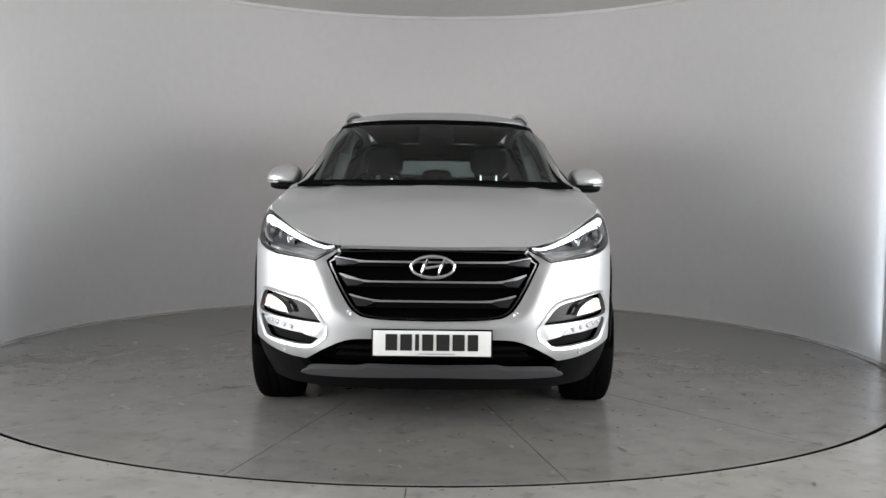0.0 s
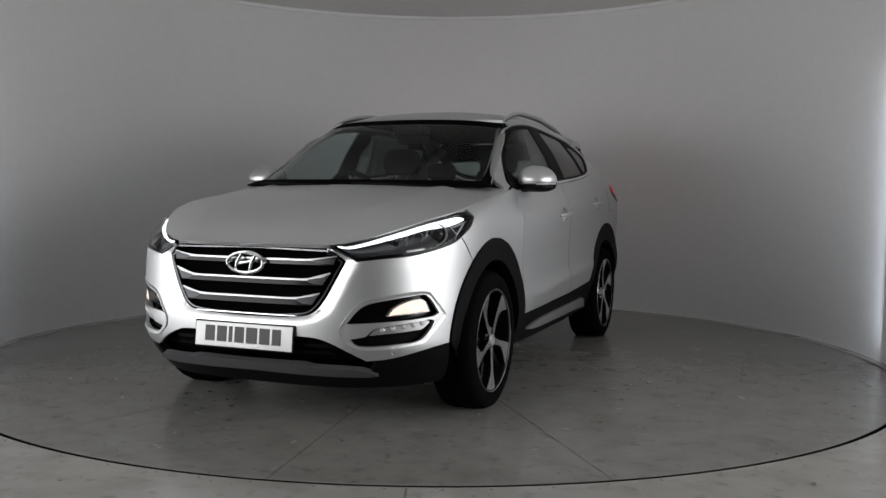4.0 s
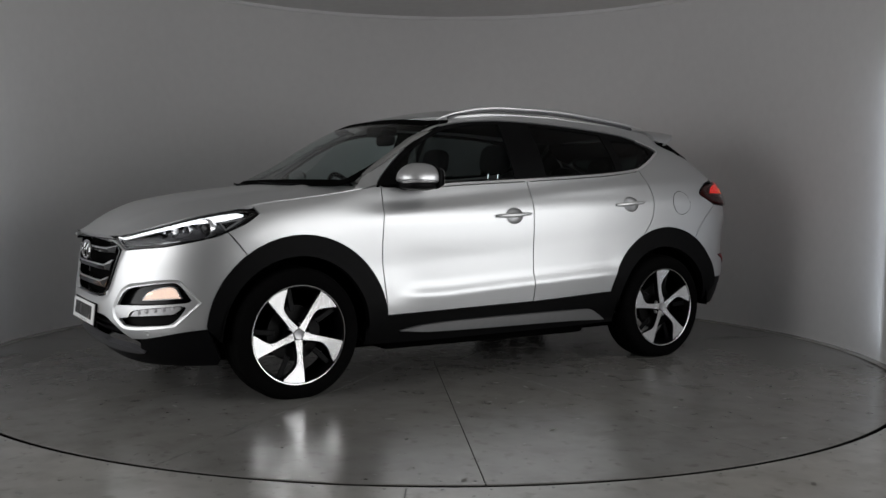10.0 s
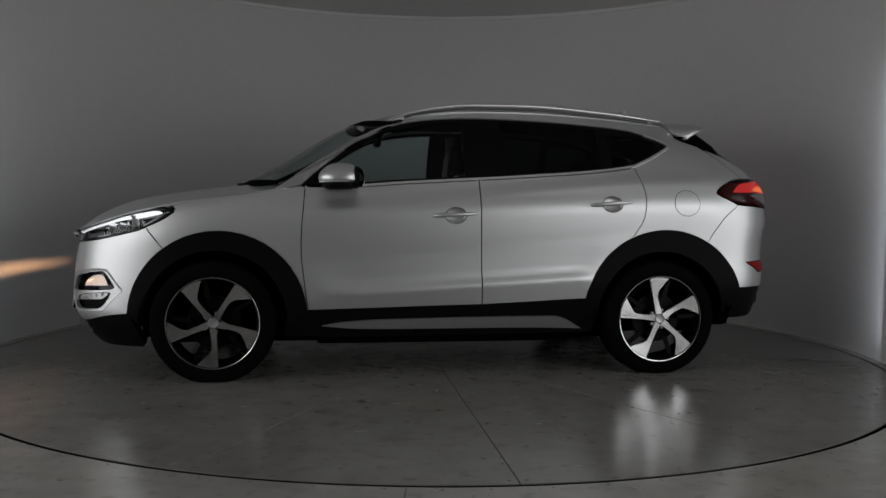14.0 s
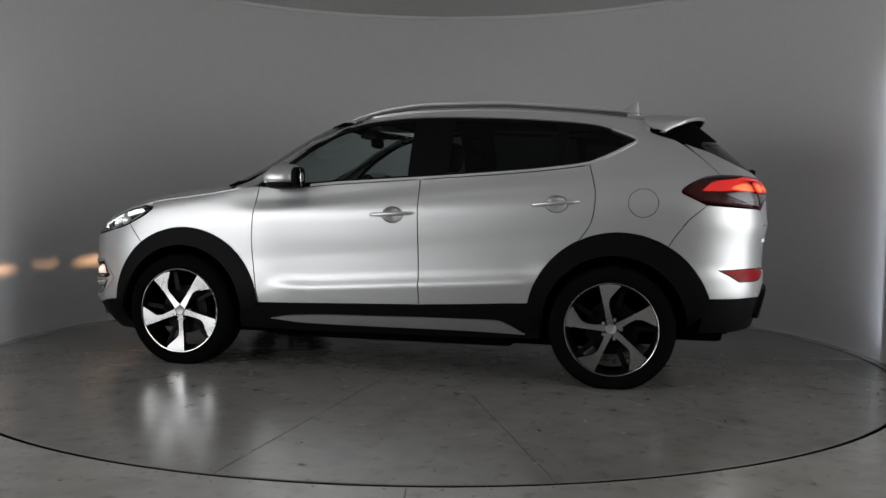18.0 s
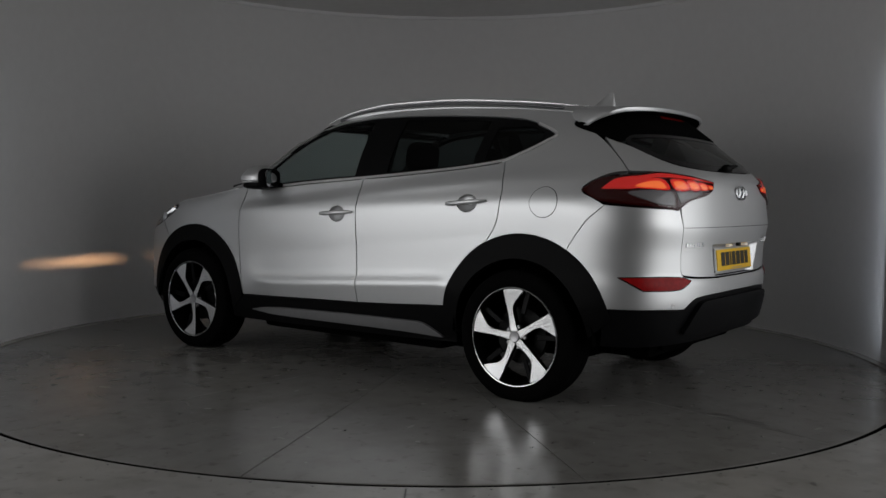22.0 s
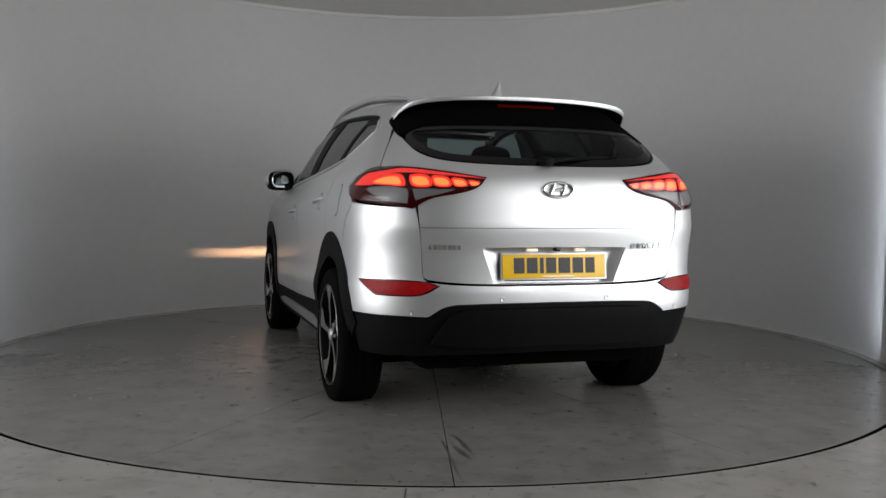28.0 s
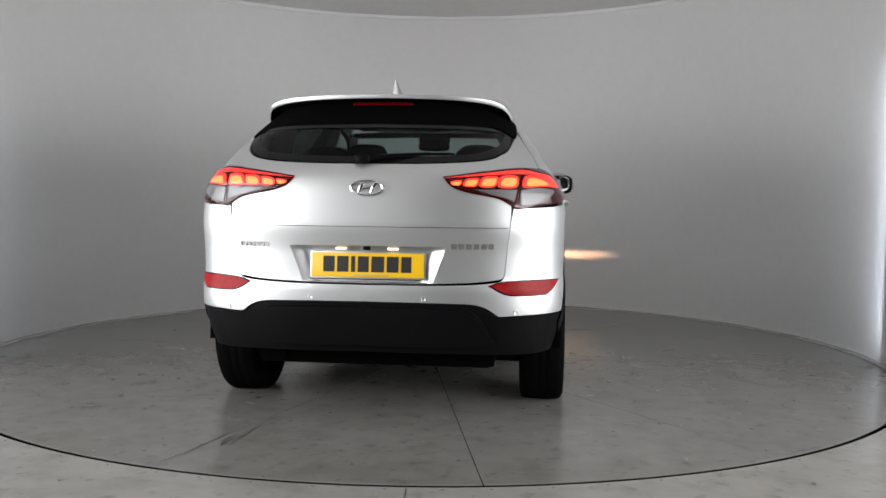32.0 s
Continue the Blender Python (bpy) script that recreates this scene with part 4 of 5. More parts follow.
    lathe(bm, [(0.07, -0.03), (0.075, -0.06), (0.03, -0.03)], 32)
    bm2 = bmesh.new()
    lathe(bm2, [(0.06, -0.085), (0.15, -0.085), (0.152, -0.11), (0.06, -0.11)], 48)
    part("hub_face", bm, ALLOYBLACK, w)
    part("brake_disc", bm2, STEEL, w)
    return w


for ax, sp in ((AXLE_F, -90), (AXLE_R, 81)):
    wheel_thing((ax, 0.912, HUB_Z), False, sp)
    wheel_thing((ax, -0.912, HUB_Z), True, sp)


def inner_shell():
    """Dark inner body that closes the gaps between the panels, with added boxes that shade the floor below."""
    def inner(m):
        loop = np.concatenate([np.array(arc(1.305, 0.36, 0.47, 176, 50)), np.array([(1.55, 0.92), (1.2, 1.03), (0.8, 1.09)]), np.array([(x, float(belt(x)) - 0.03) for x in np.linspace(0.7, -1.1, 10)]),
                               np.array([(-1.5, 1.2), (-1.75, 1.15), (-1.75, 0.95)]), np.array(arc(-1.365, 0.365, 0.48, 115, 10)), np.array([(-0.8, 0.28), (0.8, 0.28)])])
        panel("inner_panel", loop, side_map, SHELL, car, 0.06, 0, 0, -0.03, m)

    both(inner)
    bm = bmesh.new()
    box(bm, (3.4, 1.40, 0.12), (0.05, 0, 0.29), 0.03)
    part("underbody", bm, SHELL, car)
    # added low box that blocks light from reaching under the car
    bm = bmesh.new()
    box(bm, (2.9, 1.12, 0.10), (0.25, 0, 0.225), 0.03)
    part("low_light_block", bm, SHELL, car)
    # wider added box between the axles, keeps the floor below in shade
    bm = bmesh.new()
    box(bm, (1.50, 1.52, 0.07), (0.0, 0, 0.222), 0.03)
    part("mid_light_block", bm, SHELL, car)
    # near-black box added under the tail to hide the lit floor
    bm = bmesh.new()
    box(bm, (0.86, 1.16, 0.16), (-1.52, 0, 0.325), 0.04)
    part("rear_light_block", bm, SHELL, car)
    for ax in (AXLE_F, AXLE_R):
        for sy in (-1, 1):
            bm = bmesh.new()
            n = 20
            rows = []
            for y in (0.62, 0.89):
                rows.append([bm.verts.new((ax - 0.02 + 0.43 * math.cos(math.pi * k / n), sy * y, 0.33 + 0.44 * math.sin(math.pi * k / n))) for k in range(n + 1)])
            for k in range(n):
                bm.faces.new((rows[0][k], rows[0][k + 1], rows[1][k + 1], rows[1][k]))
            bm.faces.new(rows[0])
            part("wheel_well", bm, SHELL, car)
    bm = bmesh.new()
    box(bm, (0.03, 1.3, 0.62), (1.95, 0, 0.55), 0.01)
    part("front_bulkhead", bm, SHELL, car)
    left = np.array([ry(0.02, 0.36), ry(0.70, 0.38), rx(-1.86, 0.60), rx(-1.74, 1.0), rx(-1.74, 1.19), ry(0.62, 1.20), ry(0.02, 1.195)])
    panel("rear_bulkhead", mirrored(left), rear_map, SHELL, car, 0.06, 0, 0, -0.035)


inner_shell()


# ---- car details ----
def at_front(y, z):
    """The nose's surface at (y, z), and its outward normal."""
    u, v = fy(abs(y), z)
    P = front_map(np.array([(u, v), (u + 0.004, v), (u, v + 0.004)]))
    n = np.cross(P[1] - P[0], P[2] - P[0])
    n /= np.linalg.norm(n)
    if n[0] < 0:
        n = -n
    s = 1 if y >= 0 else -1
    return Vector((P[0][0], P[0][1] * s, P[0][2])), Vector((n[0], n[1] * s, n[2]))


def at_rear(y, z):
    u, v = ry(abs(y), z)
    P = rear_map(np.array([(u, v), (u + 0.004, v), (u, v + 0.004)]))
    n = np.cross(P[1] - P[0], P[2] - P[0])
    n /= np.linalg.norm(n)
    if n[0] > 0:
        n = -n
    s = 1 if y >= 0 else -1
    return Vector((P[0][0], P[0][1] * s, P[0][2])), Vector((n[0], n[1] * s, n[2]))


def facing(at, n):
    """A pose at the point whose z axis is the normal."""
    return Matrix.Translation(at) @ Vector(n).to_track_quat("Z", "Y").to_matrix().to_4x4()


def dome(name, at, n, profile, mat, parent, label="", seg=24):
    bm = bmesh.new()
    lathe(bm, profile, seg, "Z")
    turned(bm, facing(at, n))
    return part(name, bm, mat, parent, label)


def superblob(bm, c, r, p=2.6, nu=28, nv=16, shape=None):
    rows = []
    for j in range(1, nv):
        b = -math.pi / 2 + math.pi * j / nv
        ring = []
        for k in range(nu):
            a = 2 * math.pi * k / nu
            sg = lambda v: math.copysign(abs(v) ** (2 / p), v)
            x, y, z = sg(math.cos(b)) * sg(math.cos(a)), sg(math.cos(b)) * sg(math.sin(a)), sg(math.sin(b))
            if shape:
                x, y, z = shape(x, y, z)
            ring.append(bm.verts.new((c[0] + r[0] * x, c[1] + r[1] * y, c[2] + r[2] * z)))
        rows.append(ring)
    for a, b in zip(rows, rows[1:]):
        for k in range(nu):
            bm.faces.new((a[k], a[(k + 1) % nu], b[(k + 1) % nu], b[k]))
    bm.faces.new(rows[0][::-1])
    bm.faces.new(rows[-1])


GRILLE = spline([fy(0.02, 0.520), fy(0.29, 0.532), fy(0.36, 0.572), fy(0.462, 0.750), (*fy(0.470, 0.774), 1), (*fy(0.404, 0.826), 1), fy(0.02, 0.833)], False)


def grille():
    full = mirrored(GRILLE)
    g = panel("grille", offset_loop(full, -0.004), front_map, SHELL, car, 0.04, 0, 0, -0.07, label="black grille with slim horizontal bars")
    panel("grille_surround", full, front_map, DARKCHROME, g, 0.02, 0.05, 0, -0.017, holes=[offset_loop(full, 0.007)], label="dark chrome grille surround")
    def half_at(z):
        return float(np.interp(z, [0.52, 0.532, 0.572, 0.776, 0.80], [0.25, 0.285, 0.355, 0.458, 0.455]))
    for z, top, low in ((0.779, 0.799, 0.757), (0.690, 0.724, 0.664), (0.604, 0.632, 0.574)):
        w0, w1 = half_at(top) - 0.014, half_at(low) - 0.014
        left = np.array([fy(y, low) for y in np.linspace(0.02, w1, 12)] + [fy(w0, top), fy(w0 - 0.10, z + 0.006)] + [fy(y, z + 0.002) for y in np.linspace(w0 - 0.14, 0.02, 9)])
        bar = panel("grille_bar", mirrored(left), front_map, GLOSSBLACK, g, 0.02, 0.03, 0, -0.014)
        left = np.array([fy(y, z - 0.005) for y in np.linspace(0.02, w0 - 0.11, 10)] + [fy(w0 - 0.10, z), fy(w0 - 0.03, z + 0.012), fy(w0 + 0.002, top - 0.004), fy(w0, top), fy(w0 - 0.10, z + 0.006)] + [fy(y, z + 0.003) for y in np.linspace(w0 - 0.14, 0.02, 9)])
        panel("grille_strip", mirrored(left), front_map, SATIN, bar, 0.02, 0.006, 0, -0.009, label="satin silver strip on a grille bar")

        def wedge(m):
            loop = np.array([fy(w0 - 0.003, top - 0.008), fy(w0 - 0.05, z + 0.006), fy(w0 - 0.105, z - 0.004), fy(w0 - 0.108, z - 0.010), fy((w0 + w1) / 2 - 0.06, low + 0.006), fy(w1 - 0.004, low + 0.004)])
            panel("bar_end", loop, front_map, BAREND, bar, 0.02, 0.01, 0, -0.010, m, label="grey metallic end of a grille bar")

        both(wedge)
    foot = np.array([fy(y, 0.524) for y in np.linspace(0.02, 0.27, 8)] + [fy(y, 0.5275) for y in np.linspace(0.27, 0.02, 8)])
    panel("grille_foot", mirrored(foot), front_map, CHROME, g, 0.02, 0.006, 0, 0.0, label="chrome line along the grille's foot")
    badge("front_badge", Vector((2.203, 0, 0.756)), Vector((1, 0, 0.05)), 0.096, 0.046, g)
    left = spline([fy(0.02, 0.437), fy(0.27, 0.434), fy(0.39, 0.424), fy(0.56, 0.33), fy(0.45, 0.305), fy(0.02, 0.305)], False)
    panel("lower_grille", mirrored(left), front_map, SHELL, car, 0.04, 0, 0, -0.05, label="black lower air intake")
    for z in (0.345, 0.385):
        left = np.array([fy(y, z - 0.008) for y in np.linspace(0.02, 0.44, 8)] + [fy(y, z + 0.008) for y in np.linspace(0.42, 0.02, 8)])
        panel("intake_bar", mirrored(left), front_map, PLASTIC, car, 0.03, 0.02, 0, -0.03)


def badge(name, at, n, rx_, rz_, parent):
    m = facing(at, n)
    b = new(name)
    b.parent = parent
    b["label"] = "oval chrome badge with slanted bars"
    bm = bmesh.new()
    N, M, rows = 48, 8, []
    for k in range(N):
        a = 2 * math.pi * k / N
        rows.append([bm.verts.new(((rx_ + 0.008 * math.cos(q)) * math.cos(a), (rz_ + 0.008 * math.cos(q)) * math.sin(a), 0.008 * math.sin(q))) for q in [2 * math.pi * j / M for j in range(M)]])
    for k in range(N):
        for j in range(M):
            bm.faces.new((rows[k][j], rows[(k + 1) % N][j], rows[(k + 1) % N][(j + 1) % M], rows[k][(j + 1) % M]))
    # the tracking axis leaves the badge's long side upright: turn it level
    lvl = Matrix.Rotation(badge_roll(m), 4, "Z")
    turned(bm, m @ lvl)
    part("badge_ring", bm, CHROME, b)
    for dx in (-0.40, 0.40):
        bm = bmesh.new()
        tube(bm, [((dx - 0.16) * rx_, -0.78 * rz_, 0), ((dx - 0.02) * rx_, 0.0, 0.004), ((dx + 0.16) * rx_, 0.78 * rz_, 0)], [0.005, 0.009, 0.006], 8)
        turned(bm, m @ lvl)
        part("badge_bar", bm, CHROME, b)
    bm = bmesh.new()
    tube(bm, [(-0.42 * rx_, -0.15 * rz_, 0.001), (0, 0.0, 0.004), (0.42 * rx_, 0.15 * rz_, 0.001)], 0.0075, 8)
    turned(bm, m @ lvl)
    part("badge_bar", bm, CHROME, b)


def badge_roll(m):
    """The turn about its own axis that makes a pose's x axis level."""
    x, y = m.to_3x3() @ Vector((1, 0, 0)), m.to_3x3() @ Vector((0, 1, 0))
    n = m.to_3x3() @ Vector((0, 0, 1))
    want = Vector((0, 0, 1)).cross(n).normalized()
    return math.atan2(want.dot(y), want.dot(x))


def number_plate(at, n, base, parent, groups):
    m = facing(at, n)
    m = m @ Matrix.Rotation(badge_roll(m), 4, "Z")
    bm = bmesh.new()
    box(bm, (0.52, 0.111, 0.006), (0, 0, 0), 0.003, 2)
    turned(bm, m)
    p = part("number_plate", bm, base, parent, "number plate with dark bars for characters")
    x = -0.205
    for w in groups:
        bm = bmesh.new()
        box(bm, (w, 0.072, 0.002), (x + w / 2, 0.004, 0.0042), 0)
        turned(bm, m)
        part("character_bar", bm, INK, p, smooth=False)
        x += w + 0.013 + (0.030 if w == groups[3] and x > -0.02 and x < 0.06 else 0)
    bm = bmesh.new()
    box(bm, (0.16, 0.004, 0.002), (0.02, -0.046, 0.0042), 0)
    turned(bm, m)
    part("maker_line", bm, SATIN, p, smooth=False)
    bm = bmesh.new()
    box(bm, (0.535, 0.125, 0.01), (0, 0, -0.008), 0.003, 2)
    turned(bm, m)
    part("plate_holder", bm, PLASTIC if base == WHITEPLATE else PAINT, p)


HL = np.concatenate([
    spline([(*fy(0.418, 0.846), 1), (*fy(0.53, 0.779), 1), fy(0.62, 0.789), fx(1.993, 0.804), fx(1.806, 0.838), fx(1.671, 0.888), (*fx(1.54, 0.970), 1)], False),
    spline([fx(1.56, 0.985), fx(1.61, 0.998)], False)[:-1],
    np.array([(fa(x, float(edge_y(x)) + 0.004), float(edge_z(x)) - 0.004) for x in np.linspace(1.64, 2.12, 18)])])


def headlight(m):
    sy = -1 if m else 1
    h = panel("headlight", HL, front_map, LAMPINSIDE, car, 0.025, 0, 0, -0.055, m, label="clear-lens headlight with white light strip")
    rim = offset_loop(HL, 0.012)
    panel("lamp_housing", HL, front_map, GLOSSBLACK, h, 0.02, 0.022, 0.0005, -0.004, m, holes=[rim])
    panel("lens", rim, front_map, LENS, h, 0.03, 0, 0, -0.002, m)
    up = [(2.155, 0.435, 0.845), (2.125, 0.485, 0.858), (2.043, 0.546, 0.879), (1.898, 0.650, 0.925), (1.759, 0.762, 0.958), (1.652, 0.825, 0.976), (1.615, 0.846, 0.968)]
    lo = [(1.622, 0.850, 0.962), (1.762, 0.808, 0.934), (1.842, 0.749, 0.928), (1.938, 0.675, 0.901), (2.045, 0.552, 0.862), (2.12, 0.475, 0.838)]
    loop = spline([(fa(x, y), z) for x, y, z in up + lo], True, 6)
    panel("light_strip", loop, front_map, LEDGLOW, h, 0.02, 0.008, 0, -0.012, m, label="glowing white running light strip")
    tri = spline([(fa(1.735, 0.822), 0.930, 1), (fa(1.605, 0.857), 0.955, 1), (fa(1.712, 0.858), 0.888, 1)])
    panel("side_marker", tri, front_map, SATIN, h, 0.02, 0.01, 0, -0.014, m, holes=[offset_loop(tri, 0.007)])
    panel("marker_reflector", offset_loop(tri, 0.007), front_map, STEEL, h, 0.02, 0, 0, -0.018, m)
    bar = np.array([fx(1.995, 0.818), fx(1.922, 0.828), fx(1.922, 0.836), fx(1.995, 0.826)])
    panel("light_bar", bar, front_map, SATIN, h, 0.02, 0.004, 0, -0.016, m)
    # projector and reflector bowls
    d = Vector((0.9, 0.42 * sy, 0.02)).normalized()
    for name, c, r in (("projector", (1.80, 0.778, 0.890), 0.046), ("reflector", (1.945, 0.655, 0.865), 0.036), ("reflector", (1.87, 0.715, 0.878), 0.022)):
        c = Vector((c[0], c[1] * sy, c[2])) - d * 0.012
        dome(name, c, d, [(r * 1.12, -0.03), (r * 1.12, 0.004), (r * 1.05, 0.009), (r * 0.95, 0.004), (r * 0.93, -0.012)], BRIGHT, h, "bright lamp ring")
        if name == "projector":
            dome("projector_lens", c, d, [(0.0001, 0.012), (r * 0.4, 0.010), (r * 0.75, 0.0), (r * 0.93, -0.014)], GLOSSBLACK, h, "dark glass projector lens")
        else:
            dome("reflector_bowl", c, d, [(0.0001, -0.035), (r * 0.5, -0.028), (r * 0.93, -0.008)], CHROME, h)
            dome("bulb", c, d, [(0.0001, -0.004), (r * 0.2, -0.008), (r * 0.25, -0.03)], LENS, h)


def fog_lamp(m):
    up, low = fog_loops()
    c = np.array(fy(0.735, 0.566))
    gap = np.array([c + (-0.06, -0.016), c + (0.06, -0.016), c + (0.06, 0.012), c + (-0.06, 0.012)])
    f = panel("fog_lamp_pocket", offset_loop(up, -0.003), front_map, GLOSSBLACK, car, 0.03, 0, 0, -0.045, m, holes=[gap], label="black pocket with lit fog lamp")
    lamp = spline([(*fy(0.66, 0.530), 1), fy(0.685, 0.569), fy(0.739, 0.598), fy(0.782, 0.600), (*fy(0.803, 0.545), 1)])
    panel("fog_bezel", lamp, front_map, SATIN, f, 0.02, 0.03, 0, -0.006, m, holes=[offset_loop(lamp, 0.004)])
    c = np.array(fy(0.735, 0.566))
    slot = np.array([c + (-0.045, -0.0045), c + (0.045, -0.0045), c + (0.045, 0.0045), c + (-0.045, 0.0045)])
    panel("fog_glass", offset_loop(lamp, 0.005), front_map, FOGLENS, f, 0.015, 0, 0, -0.009, m, label="warm glowing fog lamp glass")
    fog_beam(m, f)
    d = panel("daylight_pocket", offset_loop(low, -0.003), front_map, PLASTIC, car, 0.03, 0, 0, -0.040, m, label="black pocket with a row of unlit LEDs")
    led = spline([(*fy(0.592, 0.445), 1), fy(0.617, 0.472), (*fy(0.796, 0.505), 1), fy(0.803, 0.497), (*fy(0.779, 0.466), 1)])
    panel("led_bar", led, front_map, SATIN, d, 0.02, 0.03, 0, -0.006, m, label="grey LED light bar")
    sy = -1 if m else 1
    for y, z in ((0.645, 0.470), (0.683, 0.477), (0.720, 0.483), (0.752, 0.489), (0.780, 0.494)):
        p, n = at_front(y * sy, z)
        dome("led", p - n * 0.006, n, [(0.0001, 0.007), (0.006, 0.006), (0.010, 0.003), (0.0125, 0.0)], LEDWHITE, d, seg=16)
    out = spline([(*fy(0.47, 0.482), 1), fy(0.556, 0.592), fy(0.67, 0.622), fy(0.765, 0.637), (*fy(0.800, 0.633), 1), (*fy(0.845, 0.523), 1), (*fy(0.786, 0.405), 1), fy(0.70, 0.388), fy(0.55, 0.382), (*fy(0.480, 0.425), 1), fy(0.470, 0.450)])

    def chamfer(P):
        Q = front_map(P)
        d = np.sqrt(((P[:, None, :] - dense(out, 0.01)[None, :, :]) ** 2).sum(2)).min(1)
        c = np.array([1.3, 0.55 * (1 if P[:, 0].mean() > 0 else -1), Q[:, 2].mean()])
        n = Q - c
        n /= np.linalg.norm(n, axis=1)[:, None]
        return Q + n * (0.006 - 0.5 * np.clip(d, 0, 0.02))[:, None] * (d < 0.022)[:, None]

    panel("pocket_frame", out, chamfer, PAINT, car, 0.012, 0.01, 0, 0.0, m, holes=[offset_loop(up, -0.002), offset_loop(low, -0.002)], label="silver chamfered frame round the lamp pockets")


def fog_beam(m, f):
    """The lamp's bulb behind a slot between two dark shades, which gives it a flat beam."""
    sy = -1 if m else 1
    p, n = at_front(0.735 * sy, 0.566)
    d = Vector((0.985, 0.10 * sy, -0.055)).normalized()
    side = d.cross(Vector((0, 0, 1))).normalized()
    up = side.cross(d)
    base = Matrix((d, side, up)).transposed().to_4x4()
    at = Matrix.Translation(p) @ base
    for dz in (0.0062, -0.0062):
        bm = bmesh.new()
        box(bm, (0.072, 0.076, 0.008), (-0.092, 0, dz), 0)
        turned(bm, at)
        part("lamp_shade", bm, SHELL, f, smooth=False)
    for dy in (-0.036, 0.036):
        bm = bmesh.new()
        box(bm, (0.072, 0.006, 0.024), (-0.092, dy, 0), 0)
        turned(bm, at)
        part("lamp_shade", bm, SHELL, f, smooth=False)
    bm = bmesh.new()
    vs = [bm.verts.new(v) for v in ((-0.122, -0.03, -0.0022), (-0.122, 0.03, -0.0022), (-0.122, 0.03, 0.0022), (-0.122, -0.03, 0.0022))]
    bm.faces.new(vs)
    turned(bm, at)
    cap = bmesh.new()
    box(cap, (0.004, 0.08, 0.03), (-0.128, 0, 0), 0)
    turned(cap, at)
    part("lamp_back", cap, SHELL, f, smooth=False)
    part("fog_bulb", bm, BULB, f, "bright bulb of the fog lamp", smooth=False)


def sensors():
    for y, z in ((0.678, 0.366), (0.370, 0.545)):
        for sy in (-1, 1):
            p, n = at_front(y * sy, z)
            if y < 0.5:
                p.x -= 0.014
            dome("parking_sensor", p, n, [(0.0001, 0.0015), (0.009, 0.0015), (0.0105, 0.0025), (0.013, 0.0018), (0.0135, -0.003)], PAINT, car, seg=20)
    for y, z in ((0.677, 0.542), (0.262, 0.601)):
        for sy in (-1, 1):
            p, n = at_rear(y * sy, z)
            dome("parking_sensor", p, n, [(0.0001, 0.0015), (0.009, 0.0015), (0.0105, 0.0025), (0.013, 0.0018), (0.0135, -0.003)], PAINT, car, seg=20)


TL = spline([(*rx(-1.70, 1.110), 1), rx(-1.78, 1.165), ry(0.775, 1.184), ry(0.692, 1.198), ry(0.545, 1.183), (*ry(0.341, 1.154), 1), ry(0.38, 1.112), ry(0.45, 1.086), ry(0.596, 1.056), (*ry(0.675, 1.010), 1), ry(0.769, 1.028), rx(-1.80, 1.058)])


def tail_light(m):
    sy = -1 if m else 1
    t = panel("tail_light", TL, rear_map, DARKRED, car, 0.02, 0.03, 0, 0.006, m, label="dark red tail light with lit amber-red cells")
    band_top = spline([(*rx(-1.80, 1.112), 1), rx(-1.86, 1.160), ry(0.765, 1.176), ry(0.692, 1.187), ry(0.545, 1.172), (*ry(0.352, 1.147), 1), ry(0.50, 1.158), ry(0.60, 1.165), ry(0.70, 1.169), ry(0.755, 1.160), ry(0.80, 1.118)])
    panel("light_band", band_top, rear_map, TAILBAND, t, 0.02, 0.004, 0, 0.011, m, label="glowing red light band")
    cells = [[rx(-1.93, 1.124), ry(0.775, 1.155), ry(0.705, 1.161), ry(0.697, 1.112), ry(0.76, 1.112)], [ry(0.672, 1.158), ry(0.600, 1.158), ry(0.588, 1.112), ry(0.668, 1.110)],
             [ry(0.585, 1.155), ry(0.516, 1.151), ry(0.505, 1.112), ry(0.575, 1.112)], [ry(0.502, 1.148), ry(0.441, 1.141), ry(0.432, 1.114), ry(0.492, 1.112)], [ry(0.428, 1.139), ry(0.376, 1.132), ry(0.382, 1.118), ry(0.420, 1.115)]]
    for c in cells:
        panel("lamp_cell", spline(c, True, 4), rear_map, TAILGLOW, t, 0.02, 0.006, 0.001, 0.010, m, label="glowing red lamp cell")
        mid = np.array([p[:2] for p in c]).mean(0)
        core = np.array([((p[0] - mid[0]) * 0.78 + mid[0], (p[1] - mid[1]) * 0.66 + mid[1] - 0.003) for p in c])
        panel("lamp_core", spline([tuple(p) for p in core], True, 4), rear_map, TAILCORE, t, 0.02, 0.003, 0.001, 0.0125, m, label="bright orange core of a lamp cell")
    for c in ([rx(-1.93, 1.096), ry(0.695, 1.098), (*ry(0.692, 1.033), 1), ry(0.775, 1.046)], [(*ry(0.670, 1.098), 1), (*ry(0.49, 1.098), 1), ry(0.56, 1.075), ry(0.62, 1.062), (*ry(0.660, 1.046), 1)]):
        panel("clear_lens", spline(c, True, 5), rear_map, CLEARLAMP, t, 0.02, 0.005, 0, 0.010, m, label="clear silvery reversing lamp lens")
    panel("lens", offset_loop(TL, 0.004), rear_map, LENS, t, 0.03, 0, 0, 0.017, m)
    loop = spline([(*rx(-1.895, 0.684), 1), ry(0.76, 0.690), ry(0.68, 0.688), ry(0.60, 0.680), (*ry(0.551, 0.663), 1), ry(0.60, 0.635), ry(0.65, 0.618), (*ry(0.815, 0.616), 1)])
    r = panel("rear_reflector", loop, rear_map, GLOSSBLACK, car, 0.02, 0.02, 0, 0.002, m, label="red rear bumper reflector")
